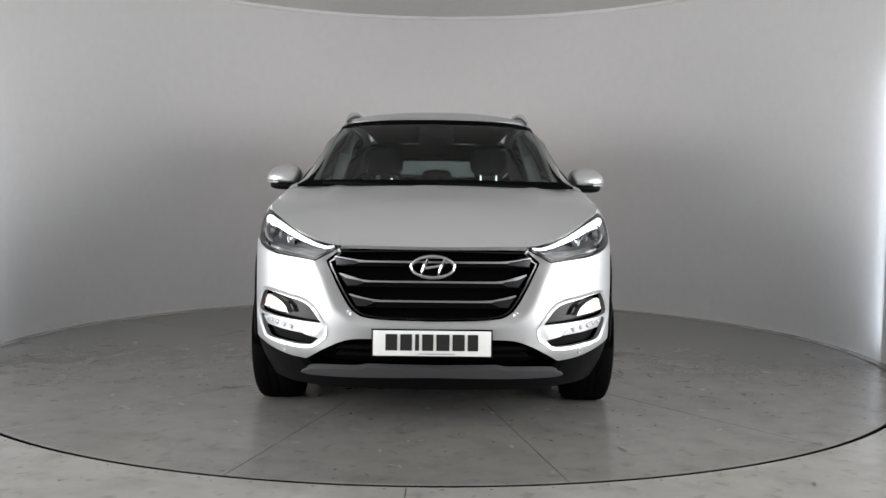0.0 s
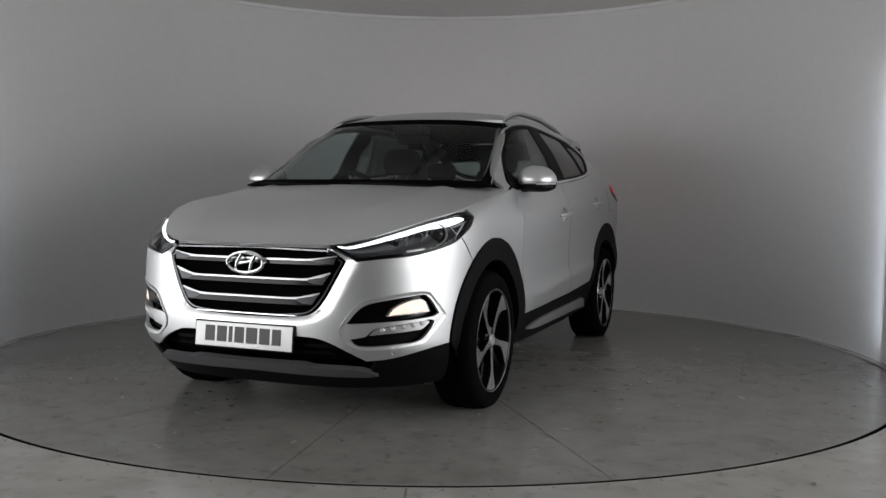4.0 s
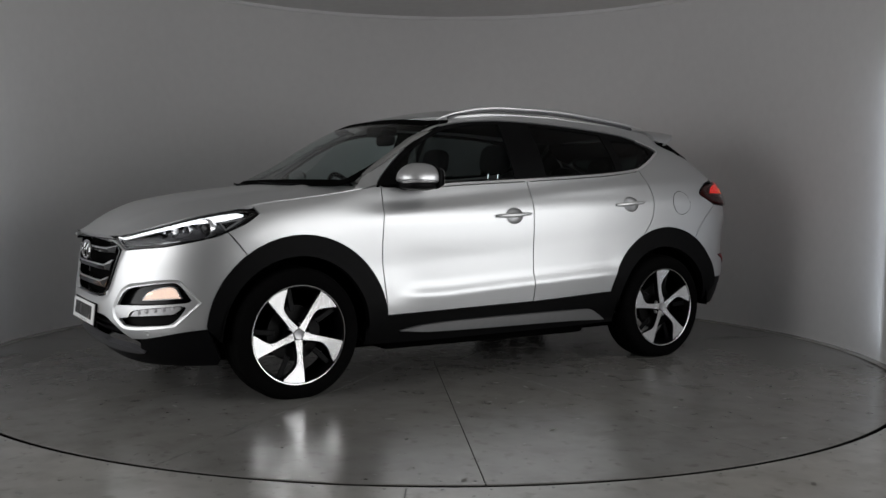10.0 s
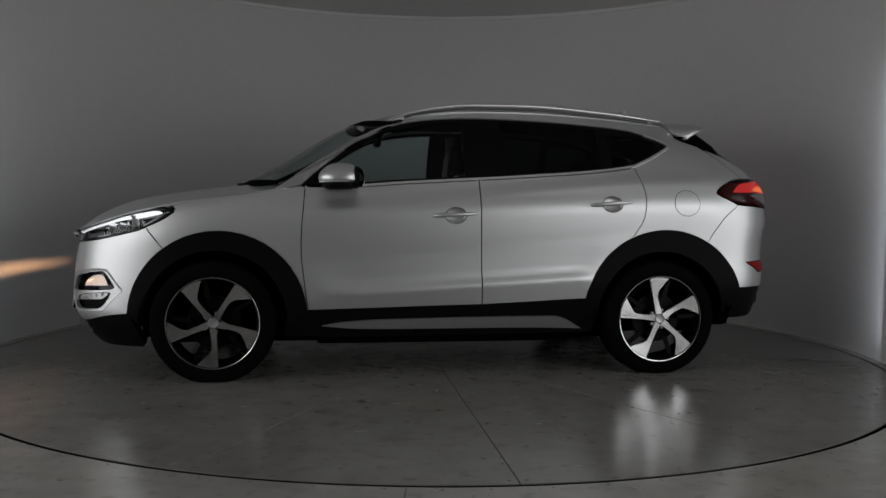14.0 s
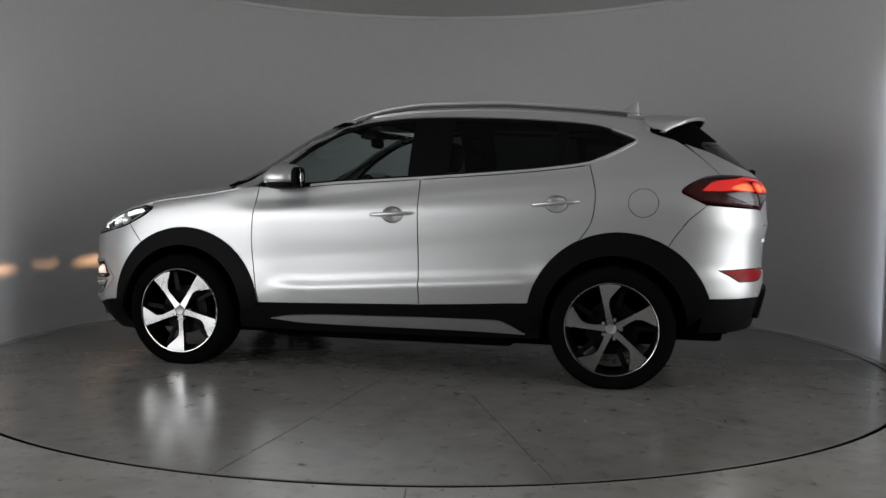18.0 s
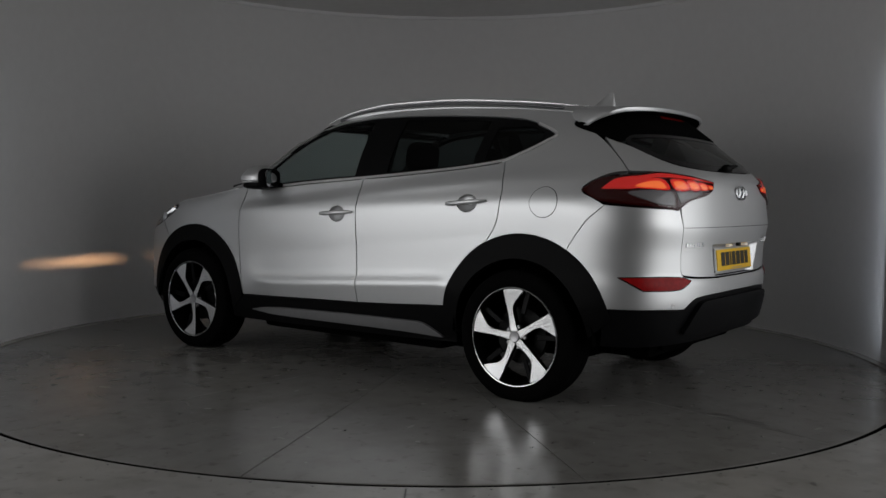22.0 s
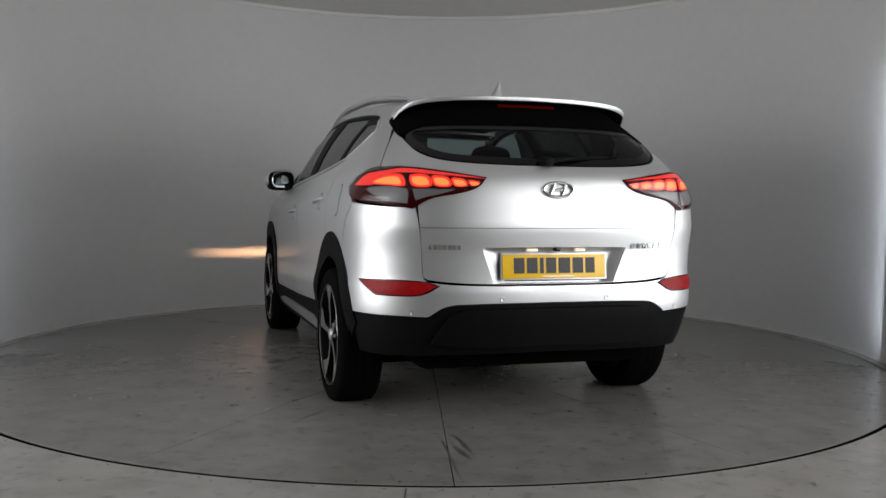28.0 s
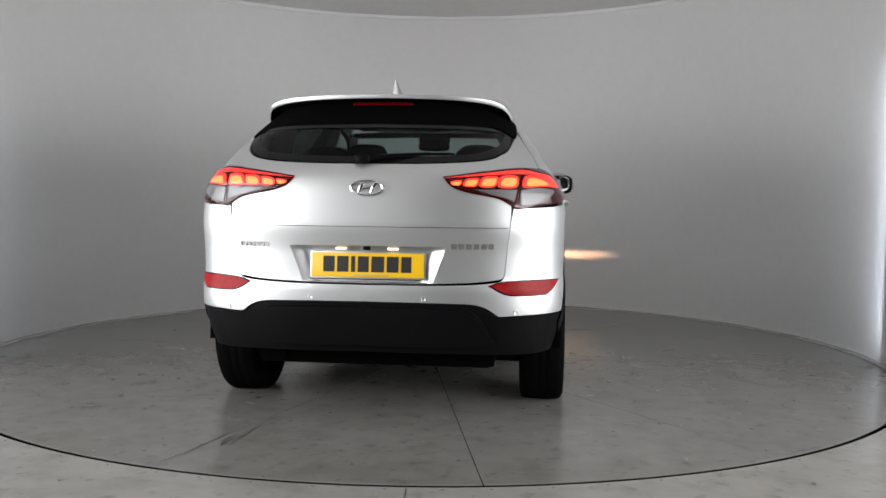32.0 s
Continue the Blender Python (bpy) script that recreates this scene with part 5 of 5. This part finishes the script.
    panel("reflector_lens", offset_loop(loop, 0.006), rear_map, REDREFLECTOR, r, 0.02, 0.004, 0, 0.005, m)


def rear_details():
    # spoiler with its black rear face
    # stations from the middle outwards: front edge, lip and lower lip
    st = [((-1.49, 0.0, 1.578), (-1.838, 0.0, 1.561), (-1.836, 0.0, 1.544)), ((-1.49, 0.2, 1.576), (-1.832, 0.2, 1.559), (-1.83, 0.2, 1.541)),
          ((-1.49, 0.35, 1.570), (-1.812, 0.35, 1.554), (-1.81, 0.35, 1.536)), ((-1.49, 0.45, 1.562), (-1.785, 0.45, 1.548), (-1.78, 0.45, 1.529)),
          ((-1.48, 0.53, 1.550), (-1.752, 0.53, 1.538), (-1.742, 0.53, 1.518)), ((-1.483, 0.594, 1.523), (-1.705, 0.592, 1.516), (-1.695, 0.592, 1.498)),
          ((-1.500, 0.615, 1.494), (-1.645, 0.618, 1.487), (-1.637, 0.617, 1.473)), ((-1.540, 0.628, 1.470), (-1.60, 0.630, 1.456), (-1.597, 0.629, 1.449))]
    k = np.arange(len(st), dtype=float)
    q = np.linspace(0, len(st) - 1, 36)
    F, L, B = (np.stack([smooth_table(k, [p[j][c] for p in st])(q) for c in range(3)], 1) for j in range(3))
    out = np.stack([0 * q, step(3.5, 6, q), 1 - 0.6 * step(3.5, 6, q)], 1)
    cols = [F - out * 0.02, F + out * 0.003, F * 0.66 + L * 0.34 + out * 0.007, F * 0.33 + L * 0.67 + out * 0.007, L + out * 0.002, L * 0.5 + B * 0.5 + [-0.004, 0, 0], B, B + [0.03, 0, 0.003]]
    full = [np.concatenate([(c * [1, -1, 1])[::-1][:-1], c]) for c in cols]
    bm = bmesh.new()
    grid = [[bm.verts.new(tuple(p)) for p in c] for c in full]
    for a, b in zip(grid, grid[1:]):
        for i in range(len(a) - 1):
            bm.faces.new((a[i], a[i + 1], b[i + 1], b[i]))
    part("spoiler", bm, PAINT, car, angle=60)
    under = [B + [0.004, 0, 0.001], B * 0.5 + F * 0.5 - out * 0.035]
    bm = bmesh.new()
    grid = [[bm.verts.new(tuple(p)) for p in np.concatenate([(c * [1, -1, 1])[::-1][:-1], c])] for c in under]
    for a, b in zip(grid, grid[1:]):
        for i in range(len(a) - 1):
            bm.faces.new((a[i], a[i + 1], b[i + 1], b[i]))
    part("spoiler_underside", bm, SHELL, car)
    left = spline([ry(0.02, 1.420), ry(0.54, 1.408), ry(0.60, 1.385), (*ry(0.655, 1.352), 1), ry(0.655, 1.40), ry(0.63, 1.455), ry(0.585, 1.495), ry(0.50, 1.515), ry(0.02, 1.532)], False)
    sp = panel("spoiler_face", mirrored(left), rear_map, SHELL, car, 0.03, 0.01, 0, 0.002, label="black panel under the spoiler")
    lamp = np.array([ry(0.02, 1.512), ry(0.15, 1.511), ry(0.15, 1.522), ry(0.02, 1.523)])
    panel("brake_lamp", mirrored(lamp), rear_map, BRAKEGLOW, sp, 0.02, 0.004, 0, 0.006, label="dimly glowing red high-level brake lamp")
    # fin
    bm = bmesh.new()
    rows = []
    for t in np.linspace(0, 1, 10):
        w, x0, x1 = 0.036 * (1 - t) ** 1.2 + 0.003, -1.25 - 0.14 * t ** 0.8, -1.44 + 0.015 * t
        z = 1.600 + 0.088 * t
        rows.append([bm.verts.new(((x0 + x1) / 2 + (x0 - x1) / 2 * math.cos(a), w * math.sin(a), z - (0.02 * (1 - t) * (1 + math.cos(a)) * 0.2))) for a in [2 * math.pi * k / 20 for k in range(20)]])
    for a, b in zip(rows, rows[1:]):
        for k in range(20):
            bm.faces.new((a[k], a[(k + 1) % 20], b[(k + 1) % 20], b[k]))
    bm.faces.new(rows[-1])
    part("aerial_fin", bm, PAINT, car)
    # plate recess
    left = np.array([ry(0.02, 0.838), ry(0.36, 0.836), ry(0.30, 0.676), ry(0.02, 0.676)])
    full = mirrored(left)

    def recess_map(P):
        Q = rear_map(P)
        side = np.interp(Q[:, 2], [0.676, 0.838], [0.30, 0.36]) - np.abs(Q[:, 1])
        Q[:, 0] += 0.032 * np.clip(side / 0.055, 0, 1) * np.clip((0.838 - Q[:, 2]) / 0.012, 0, 1)
        return Q

    panel("plate_recess", full, recess_map, PAINT, car, 0.012, 0, -0.003, -0.002, label="recess round the rear number plate")
    a = at_rear(0.0, 0.752)[0]
    number_plate(Vector((-2.168, 0, 0.750)), Vector((-1, 0, 0.10)), YELLOWPLATE, car, (0.052, 0.052, 0.018, 0.050, 0.058, 0.054, 0.046))
    for y in (-0.12, 0.12):
        bm = bmesh.new()
        box(bm, (0.02, 0.05, 0.012), (-2.180, y, 0.826), 0.003)
        part("plate_lamp", bm, PLATEGLOW, car, "lit number plate lamp")
    bm = bmesh.new()
    box(bm, (0.02, 0.035, 0.02), (-2.188, 0.0, 0.829), 0.006)
    part("camera_eye", bm, GLOSSBLACK, car, "small black reversing camera")
    badge("rear_badge", Vector((-2.192, 0, 1.104)), Vector((-1, 0, 0.12)), 0.073, 0.033, car)
    # lettering as plain bars
    for y0, y1, z, h, n in ((0.605, 0.455, 0.840, 0.022, 7), (-0.385, -0.585, 0.843, 0.026, 6)):
        for k in range(n):
            ya, yb = y0 + (y1 - y0) * k / n, y0 + (y1 - y0) * (k + 0.72) / n
            p0, nn = at_rear((ya + yb) / 2, z)
            bm = bmesh.new()
            m = facing(p0 + nn * 0.002, nn)
            m = m @ Matrix.Rotation(badge_roll(m), 4, "Z")
            box(bm, (abs(ya - yb), h, 0.004), (0, 0, 0), 0.001, 1)
            turned(bm, m)
            part("lettering_bar", bm, CHROME, car)
    # crease across the tailgate, its shade laid on as a thin dark strip
    path = np.array([ry(y, 0.927) for y in np.linspace(0.64, 0.02, 14)])
    loop = np.concatenate([path, (path * [-1, 1])[::-1]])
    loop = np.concatenate([loop + [0, 0.0012], (loop - [0, 0.0012])[::-1]])
    panel("crease_shade", loop, rear_map, SHELL, car, 0.02, 0, 0, 0.0008, label="thin dark strip for the shade along the tailgate crease")
    # wiper
    bm = bmesh.new()
    pts = [Vector((-2.125, 0.03, 1.235)), Vector((-2.105, -0.10, 1.253)), Vector((-2.075, -0.25, 1.262)), Vector((-2.035, -0.38, 1.264))]
    tube(bm, pts, [0.014, 0.010, 0.008, 0.006], 8)
    w = part("rear_wiper", bm, PLASTIC, car, "black rear wiper arm")
    bm = bmesh.new()
    superblob(bm, (-2.125, 0.035, 1.235), (0.028, 0.04, 0.024), 2.4, 16, 10)
    part("wiper_cap", bm, PLASTIC, w)
    # exhaust and tow bar shapes under the tail
    bm = bmesh.new()
    tube(bm, [(-1.45, 0.45, 0.33), (-1.8, 0.47, 0.33), (-1.98, 0.47, 0.31)], 0.03, 14)
    part("exhaust_pipe", bm, SHELL, car)
    bm = bmesh.new()
    tube(bm, [(-1.72, -0.35, 0.34), (-1.70, 0.0, 0.33), (-1.72, 0.35, 0.34)], 0.07, 14, 0.6)
    part("silencer", bm, SHELL, car)


def side_details(m):
    sy = -1 if m else 1

    def handle(x0, x1, z0, z1):
        xm, zm = (x0 + x1) / 2, (z0 + z1) / 2
        y = float(half_width(xm, zm))
        h = new("door_handle")
        h.parent = car
        h["label"] = "silver pull door handle"
        bm = bmesh.new()
        n, rows = 14, []
        for k in range(n + 1):
            t = k / n
            e = math.sin(math.pi * min(max(t, 0.02), 0.98)) ** 0.22
            x, z = x0 + (x1 - x0) * t, z0 + (z1 - z0) * t
            yo = float(half_width(x, z)) + 0.006 + 0.026 * math.sin(math.pi * t) ** 0.6
            rows.append([bm.verts.new((x, (yo + 0.009 * e * math.cos(a)) * sy, z + 0.0145 * e * math.sin(a) * (1 - 0.25 * t))) for a in [2 * math.pi * j / 12 for j in range(12)]])
        for a, b in zip(rows, rows[1:]):
            for j in range(12):
                bm.faces.new((a[j], a[(j + 1) % 12], b[(j + 1) % 12], b[j]))
        bm.faces.new(rows[0])
        bm.faces.new(rows[-1])
        part("grip", bm, PAINT, h)
        cup = cup_loop(xm, zm)
        panel("handle_cup", cup, cup_map((xm - 0.005, zm - 0.006)), PAINT, h, 0.009, 0, 0.0, 0.0, m, label="recessed cup behind the handle")

    handle(0.083, -0.183, 0.957, 0.972)
    handle(-0.878, -1.142, 1.028, 1.05)
    # fuel flap
    ring = np.array([(-1.492 + 0.083 * math.cos(a), 1.045 + 0.080 * math.sin(a)) for a in [2 * math.pi * k / 40 for k in range(40)]])
    if not m:
        panel("fuel_gap", ring, side_map, SHELL, car, 0.02, 0, 0, 0.0008, m, holes=[offset_loop(ring, 0.0035)], label="thin dark round fuel flap gap")
        panel("fuel_flap", offset_loop(ring, 0.0035), side_map, PAINT, car, 0.02, 0.004, 0, 0.0022, m)
    # roof rail
    xs = np.linspace(0.30, -1.46, 30)
    zz = smooth_table([-1.47, -1.073, -0.567, -0.193, 0.0, 0.132, 0.24, 0.31], [1.570, 1.612, 1.641, 1.636, 1.616, 1.591, 1.561, 1.533])
    yy = smooth_table([-1.47, -0.9, -0.3, 0.1, 0.31], [0.508, 0.532, 0.556, 0.578, 0.592])
    xs = np.linspace(0.31, -1.47, 40)
    bm = bmesh.new()
    tube(bm, [(x, float(yy(x)) * sy, float(zz(x))) for x in xs], [0.004 + 0.010 * min(1, math.sin(math.pi * k / 39) * 2.2) for k in range(40)], 12, 0.9)
    r = part("roof_rail", bm, RAIL, car, "satin silver roof rail")
    bm = bmesh.new()
    tube(bm, [(x, (float(yy(x)) - 0.004) * sy, float(zz(x)) - 0.018) for x in xs[2:-2]], 0.008, 10, 1.2)
    part("rail_base", bm, GREYPAINT, r, "dark grey base under the rail")
    # mirror
    mi = new("door_mirror")
    mi.parent = car
    mi["label"] = "silver and black door mirror with indicator strip"
    cy = 0.918

    def cap(x, y, z):
        x = x if x > 0 else -abs(x) ** 0.75
        k = 1 - 0.07 * (y + 1) - 0.20 * max(y, 0) ** 2 - 0.34 * max(x, 0) ** 2
        return (x * (1 - 0.16 * max(y, 0) ** 2), y, z * (1.0 if z > 0 else 0.36) * k)

    bm = bmesh.new()
    superblob(bm, (0.628, cy * sy, 1.163), (0.118, 0.106, 0.097), 2.6, 40, 24, lambda x, y, z: cap(x, y * sy, z)[:1] + (y,) + cap(x, y * sy, z)[2:])
    part("mirror_cap", bm, PAINT, mi, "silver mirror cap")
    bm = bmesh.new()
    superblob(bm, (0.626, (cy - 0.004) * sy, 1.131), (0.100, 0.090, 0.030), 2.8, 32, 14)
    part("mirror_base", bm, PLASTIC, mi)
    bm = bmesh.new()
    tube(bm, [(0.69, 0.80 * sy, 1.122), (0.67, 0.86 * sy, 1.118), (0.64, 0.90 * sy, 1.128)], [0.030, 0.026, 0.030], 12, 0.7)
    part("mirror_arm", bm, PLASTIC, mi)
    bm = bmesh.new()
    pts = [(0.628 + 0.114 * math.cos(a), (cy + 0.101 * math.sin(a)) * sy, 1.149 - 0.004 * math.cos(a)) for a in np.linspace(0.25, 2.5, 20)]
    tube(bm, pts, 0.0055, 8)
    part("indicator_strip", bm, BRIGHT, mi, "clear indicator strip")
    bm = bmesh.new()
    superblob(bm, (0.531, cy * sy, 1.172), (0.016, 0.090, 0.064), 3.4, 28, 14)
    part("mirror_rim", bm, PLASTIC, mi)
    bm = bmesh.new()
    superblob(bm, (0, 0, 0), (0.004, 0.074, 0.054), 3.5, 24, 12)
    turned(bm, pose(0.516, (cy - 0.004) * sy, 1.174, 0, 4, 20 * sy))
    part("mirror_glass", bm, CHROME, mi, "reflecting mirror glass")
    # black sail panel in the window's front corner
    tri = spline([(0.825, 1.128, 1), (0.70, 1.24, 1), (0.66, 1.135, 1)])
    panel("mirror_sail", tri, side_map, PLASTIC, car, 0.02, 0.01, 0, 0.001, m)


def cup_map(c):
    def f(P):
        Q = side_map(P)
        r = np.hypot((P[:, 0] - c[0]) / 0.062, (P[:, 1] - c[1]) / 0.047)
        Q[:, 1] -= 0.024 * np.sqrt(np.clip(1 - r**2, 0, 1))
        return Q
    return f


def cabin():
    bm = bmesh.new()
    superblob(bm, (0.78, 0, 1.02), (0.32, 0.74, 0.085), 3.5, 40, 14)
    box(bm, (0.30, 1.30, 0.45), (0.78, 0, 0.78), 0.05)
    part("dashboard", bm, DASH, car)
    half = np.array([(1.28, 0.02), (1.22, 0.4), (1.10, 0.64), (1.01, 0.71), (0.90, 0.71), (0.90, 0.02)])
    loop = np.concatenate([half, (half * [1, -1])[::-1]])
    panel("scuttle", loop, hood_map, PLASTIC, car, 0.04, 0, 0, -0.012, label="black scuttle panel below the windscreen", out=(0, 0, 1))
    sw = new("steering_wheel")
    sw.parent = car
    m = Matrix.Translation((0.44, -0.36, 1.05)) @ Matrix.Rotation(radians(-62), 4, "Y")
    bm = bmesh.new()
    N, M, rows = 40, 10, []
    for k in range(N):
        a = 2 * math.pi * k / N
        rows.append([bm.verts.new(((0.185 + 0.016 * math.cos(q)) * math.cos(a), (0.185 + 0.016 * math.cos(q)) * math.sin(a), 0.016 * math.sin(q))) for q in [2 * math.pi * j / M for j in range(M)]])
    for k in range(N):
        for j in range(M):
            bm.faces.new((rows[k][j], rows[(k + 1) % N][j], rows[(k + 1) % N][(j + 1) % M], rows[k][(j + 1) % M]))
    turned(bm, m)
    part("rim", bm, DASH, sw)
    bm = bmesh.new()
    superblob(bm, (0, 0, 0), (0.085, 0.075, 0.035), 3, 20, 10)
    turned(bm, m)
    part("boss", bm, DASH, sw)
    for a in (0, 2.2, -2.2):
        bm = bmesh.new()
        tube(bm, [(0.05 * math.cos(a), 0.05 * math.sin(a), 0), (0.18 * math.cos(a), 0.18 * math.sin(a), 0)], 0.014, 8, 0.6)
        turned(bm, m)
        part("wheel_spoke", bm, SATIN, sw)

    def seat(x, y, w, top, bench=False):
        st = new("seat")
        st.parent = car
        st["label"] = "dark cloth car seat with headrest"
        bm = bmesh.new()
        superblob(bm, (x + 0.22, y, 0.62), (0.30, w, 0.11), 4, 24, 12)
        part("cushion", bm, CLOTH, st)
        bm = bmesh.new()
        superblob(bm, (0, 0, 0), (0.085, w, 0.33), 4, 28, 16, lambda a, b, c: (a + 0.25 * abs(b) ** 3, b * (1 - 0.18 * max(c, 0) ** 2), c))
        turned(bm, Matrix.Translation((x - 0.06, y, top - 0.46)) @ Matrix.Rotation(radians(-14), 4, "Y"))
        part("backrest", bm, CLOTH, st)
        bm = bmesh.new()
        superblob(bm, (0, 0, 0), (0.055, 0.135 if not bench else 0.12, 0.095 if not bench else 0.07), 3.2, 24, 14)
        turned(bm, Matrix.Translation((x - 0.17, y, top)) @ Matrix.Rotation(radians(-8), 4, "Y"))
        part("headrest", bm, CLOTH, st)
        for dy in (-0.055, 0.055):
            bm = bmesh.new()
            tube(bm, [(x - 0.15, y + dy, top - 0.20), (x - 0.17, y + dy, top - 0.03)], 0.007, 8)
            part("headrest_post", bm, CHROME, st)

    seat(-0.12, 0.37, 0.25, 1.315)
    seat(-0.12, -0.37, 0.25, 1.315)
    for y in (-0.42, 0.42):
        seat(-1.02, y, 0.27, 1.27, True)
    seat(-1.02, 0.0, 0.15, 1.22, True)
    bm = bmesh.new()
    superblob(bm, (0.33, 0, 1.43), (0.022, 0.115, 0.034), 3.2, 24, 12)
    part("inside_mirror", bm, DASH, car, "dark rear-view mirror")
    bm = bmesh.new()
    box(bm, (0.12, 0.22, 0.06), (0.36, 0, 1.485), 0.02)
    part("camera_housing", bm, DASH, car)
    half = np.array([(0.30, 0.02), (0.18, 0.50), (-0.2, 0.57), (-1.5, 0.50), (-1.55, 0.02)])
    loop = np.concatenate([half, (half * [1, -1])[::-1]])
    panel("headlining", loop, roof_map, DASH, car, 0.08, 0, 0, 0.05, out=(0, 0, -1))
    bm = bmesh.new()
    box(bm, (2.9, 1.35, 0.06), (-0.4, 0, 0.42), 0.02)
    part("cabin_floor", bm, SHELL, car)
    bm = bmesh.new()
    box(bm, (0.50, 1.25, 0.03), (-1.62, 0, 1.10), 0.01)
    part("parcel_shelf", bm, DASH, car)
    for sy in (-1, 1):
        for name, pts, r in (("pillar_trim", [(-0.24, 0.735, 1.02), (-0.25, 0.695, 1.20), (-0.26, 0.645, 1.36), (-0.27, 0.575, 1.50)], 0.045),
                             ("pillar_trim", [(0.93, 0.715, 1.14), (0.74, 0.685, 1.26), (0.52, 0.645, 1.40), (0.33, 0.59, 1.48)], 0.030),
                             ("pillar_trim", [(-1.30, 0.66, 1.20), (-1.42, 0.62, 1.34), (-1.50, 0.55, 1.46)], 0.06)):
            bm = bmesh.new()
            tube(bm, [(x, y * sy, z) for x, y, z in pts], r, 10, 0.5)
            part(name, bm, TRIMGREY, car, "light grey pillar trim")
    # front wipers
    for y0, y1 in ((0.52, 0.02), (-0.10, -0.62)):
        bm = bmesh.new()
        pts = [Vector(screen_map(np.array([(sa(1.12, y), 1.122 + 0.003 * k)]))[0]) + Vector((0.012, 0, 0.002)) for k, y in enumerate(np.linspace(abs(y0), abs(y1), 6))]
        pts = [Vector((p.x, p.y * (1 if y0 > 0 else -1), p.z)) for p in pts]
        tube(bm, pts, 0.006, 8)
        part("wiper", bm, PLASTIC, car, "black windscreen wiper")


BULB = glow("bulb_glow", (1.0, 0.54, 0.27), 120000)
BAREND = material("grey_bar_end", (0.045, 0.045, 0.048), 0.3, 0.8, 0.04)
DARKCHROME = material("dark_chrome", (0.10, 0.10, 0.105), 0.25, 1.0, 0.04)
TAILBAND = glow("tail_band_glow", (1.0, 0.03, 0.02), 0.9, (0.5, 0.02, 0.02))
CLEARLAMP = material("clear_lamp_plastic", (0.17, 0.165, 0.168), 0.35, 0.3, 0.2, 200)
REDREFLECTOR = material("red_reflector", (0.24, 0.004, 0.005), 0.3, 0, 0.3, 60, 0.4, 400, spec=0.12)
grille()
number_plate(Vector((2.222, 0, 0.420)), Vector((1, 0, 0.10)), WHITEPLATE, car, (0.052, 0.052, 0.018, 0.050, 0.058, 0.054, 0.046))
both(headlight)
both(fog_lamp)
sensors()
both(tail_light)
rear_details()
both(side_details)
cabin()


# ---- what moves ----
ANGLES = [(0, 0.56), (0.5, 2.62), (1, 5.23), (2, 11.07), (3, 17.01), (4, 22.9), (5, 28.8), (6, 34.69), (7, 40.55), (8, 46.44), (9, 52.35), (10, 58.2), (11, 64.0), (12, 69.75), (13, 75.56), (14, 81.36),
          (15, 87.11), (16, 92.85), (17, 98.6), (18, 104.4), (19, 110.2), (20, 116.02), (21, 121.9), (22, 127.8), (23, 133.75), (24, 139.65), (25, 145.5), (26, 151.4), (27, 157.38), (28, 163.35), (29, 169.28), (30, 175.2), (31, 181.1), (32, 186.97)]
CAR_X, CAR_Y = 0.0499, 0.0319


def motions():
    walk(table, [(t, pose(0, 0, 0, 0, 0, -a)) for t, a in ANGLES])
    walk(car, [(t, pose(0, 0, 0, 0, 0, -90 - a) @ pose(CAR_X, CAR_Y, 0)) for t, a in ANGLES])


motions()
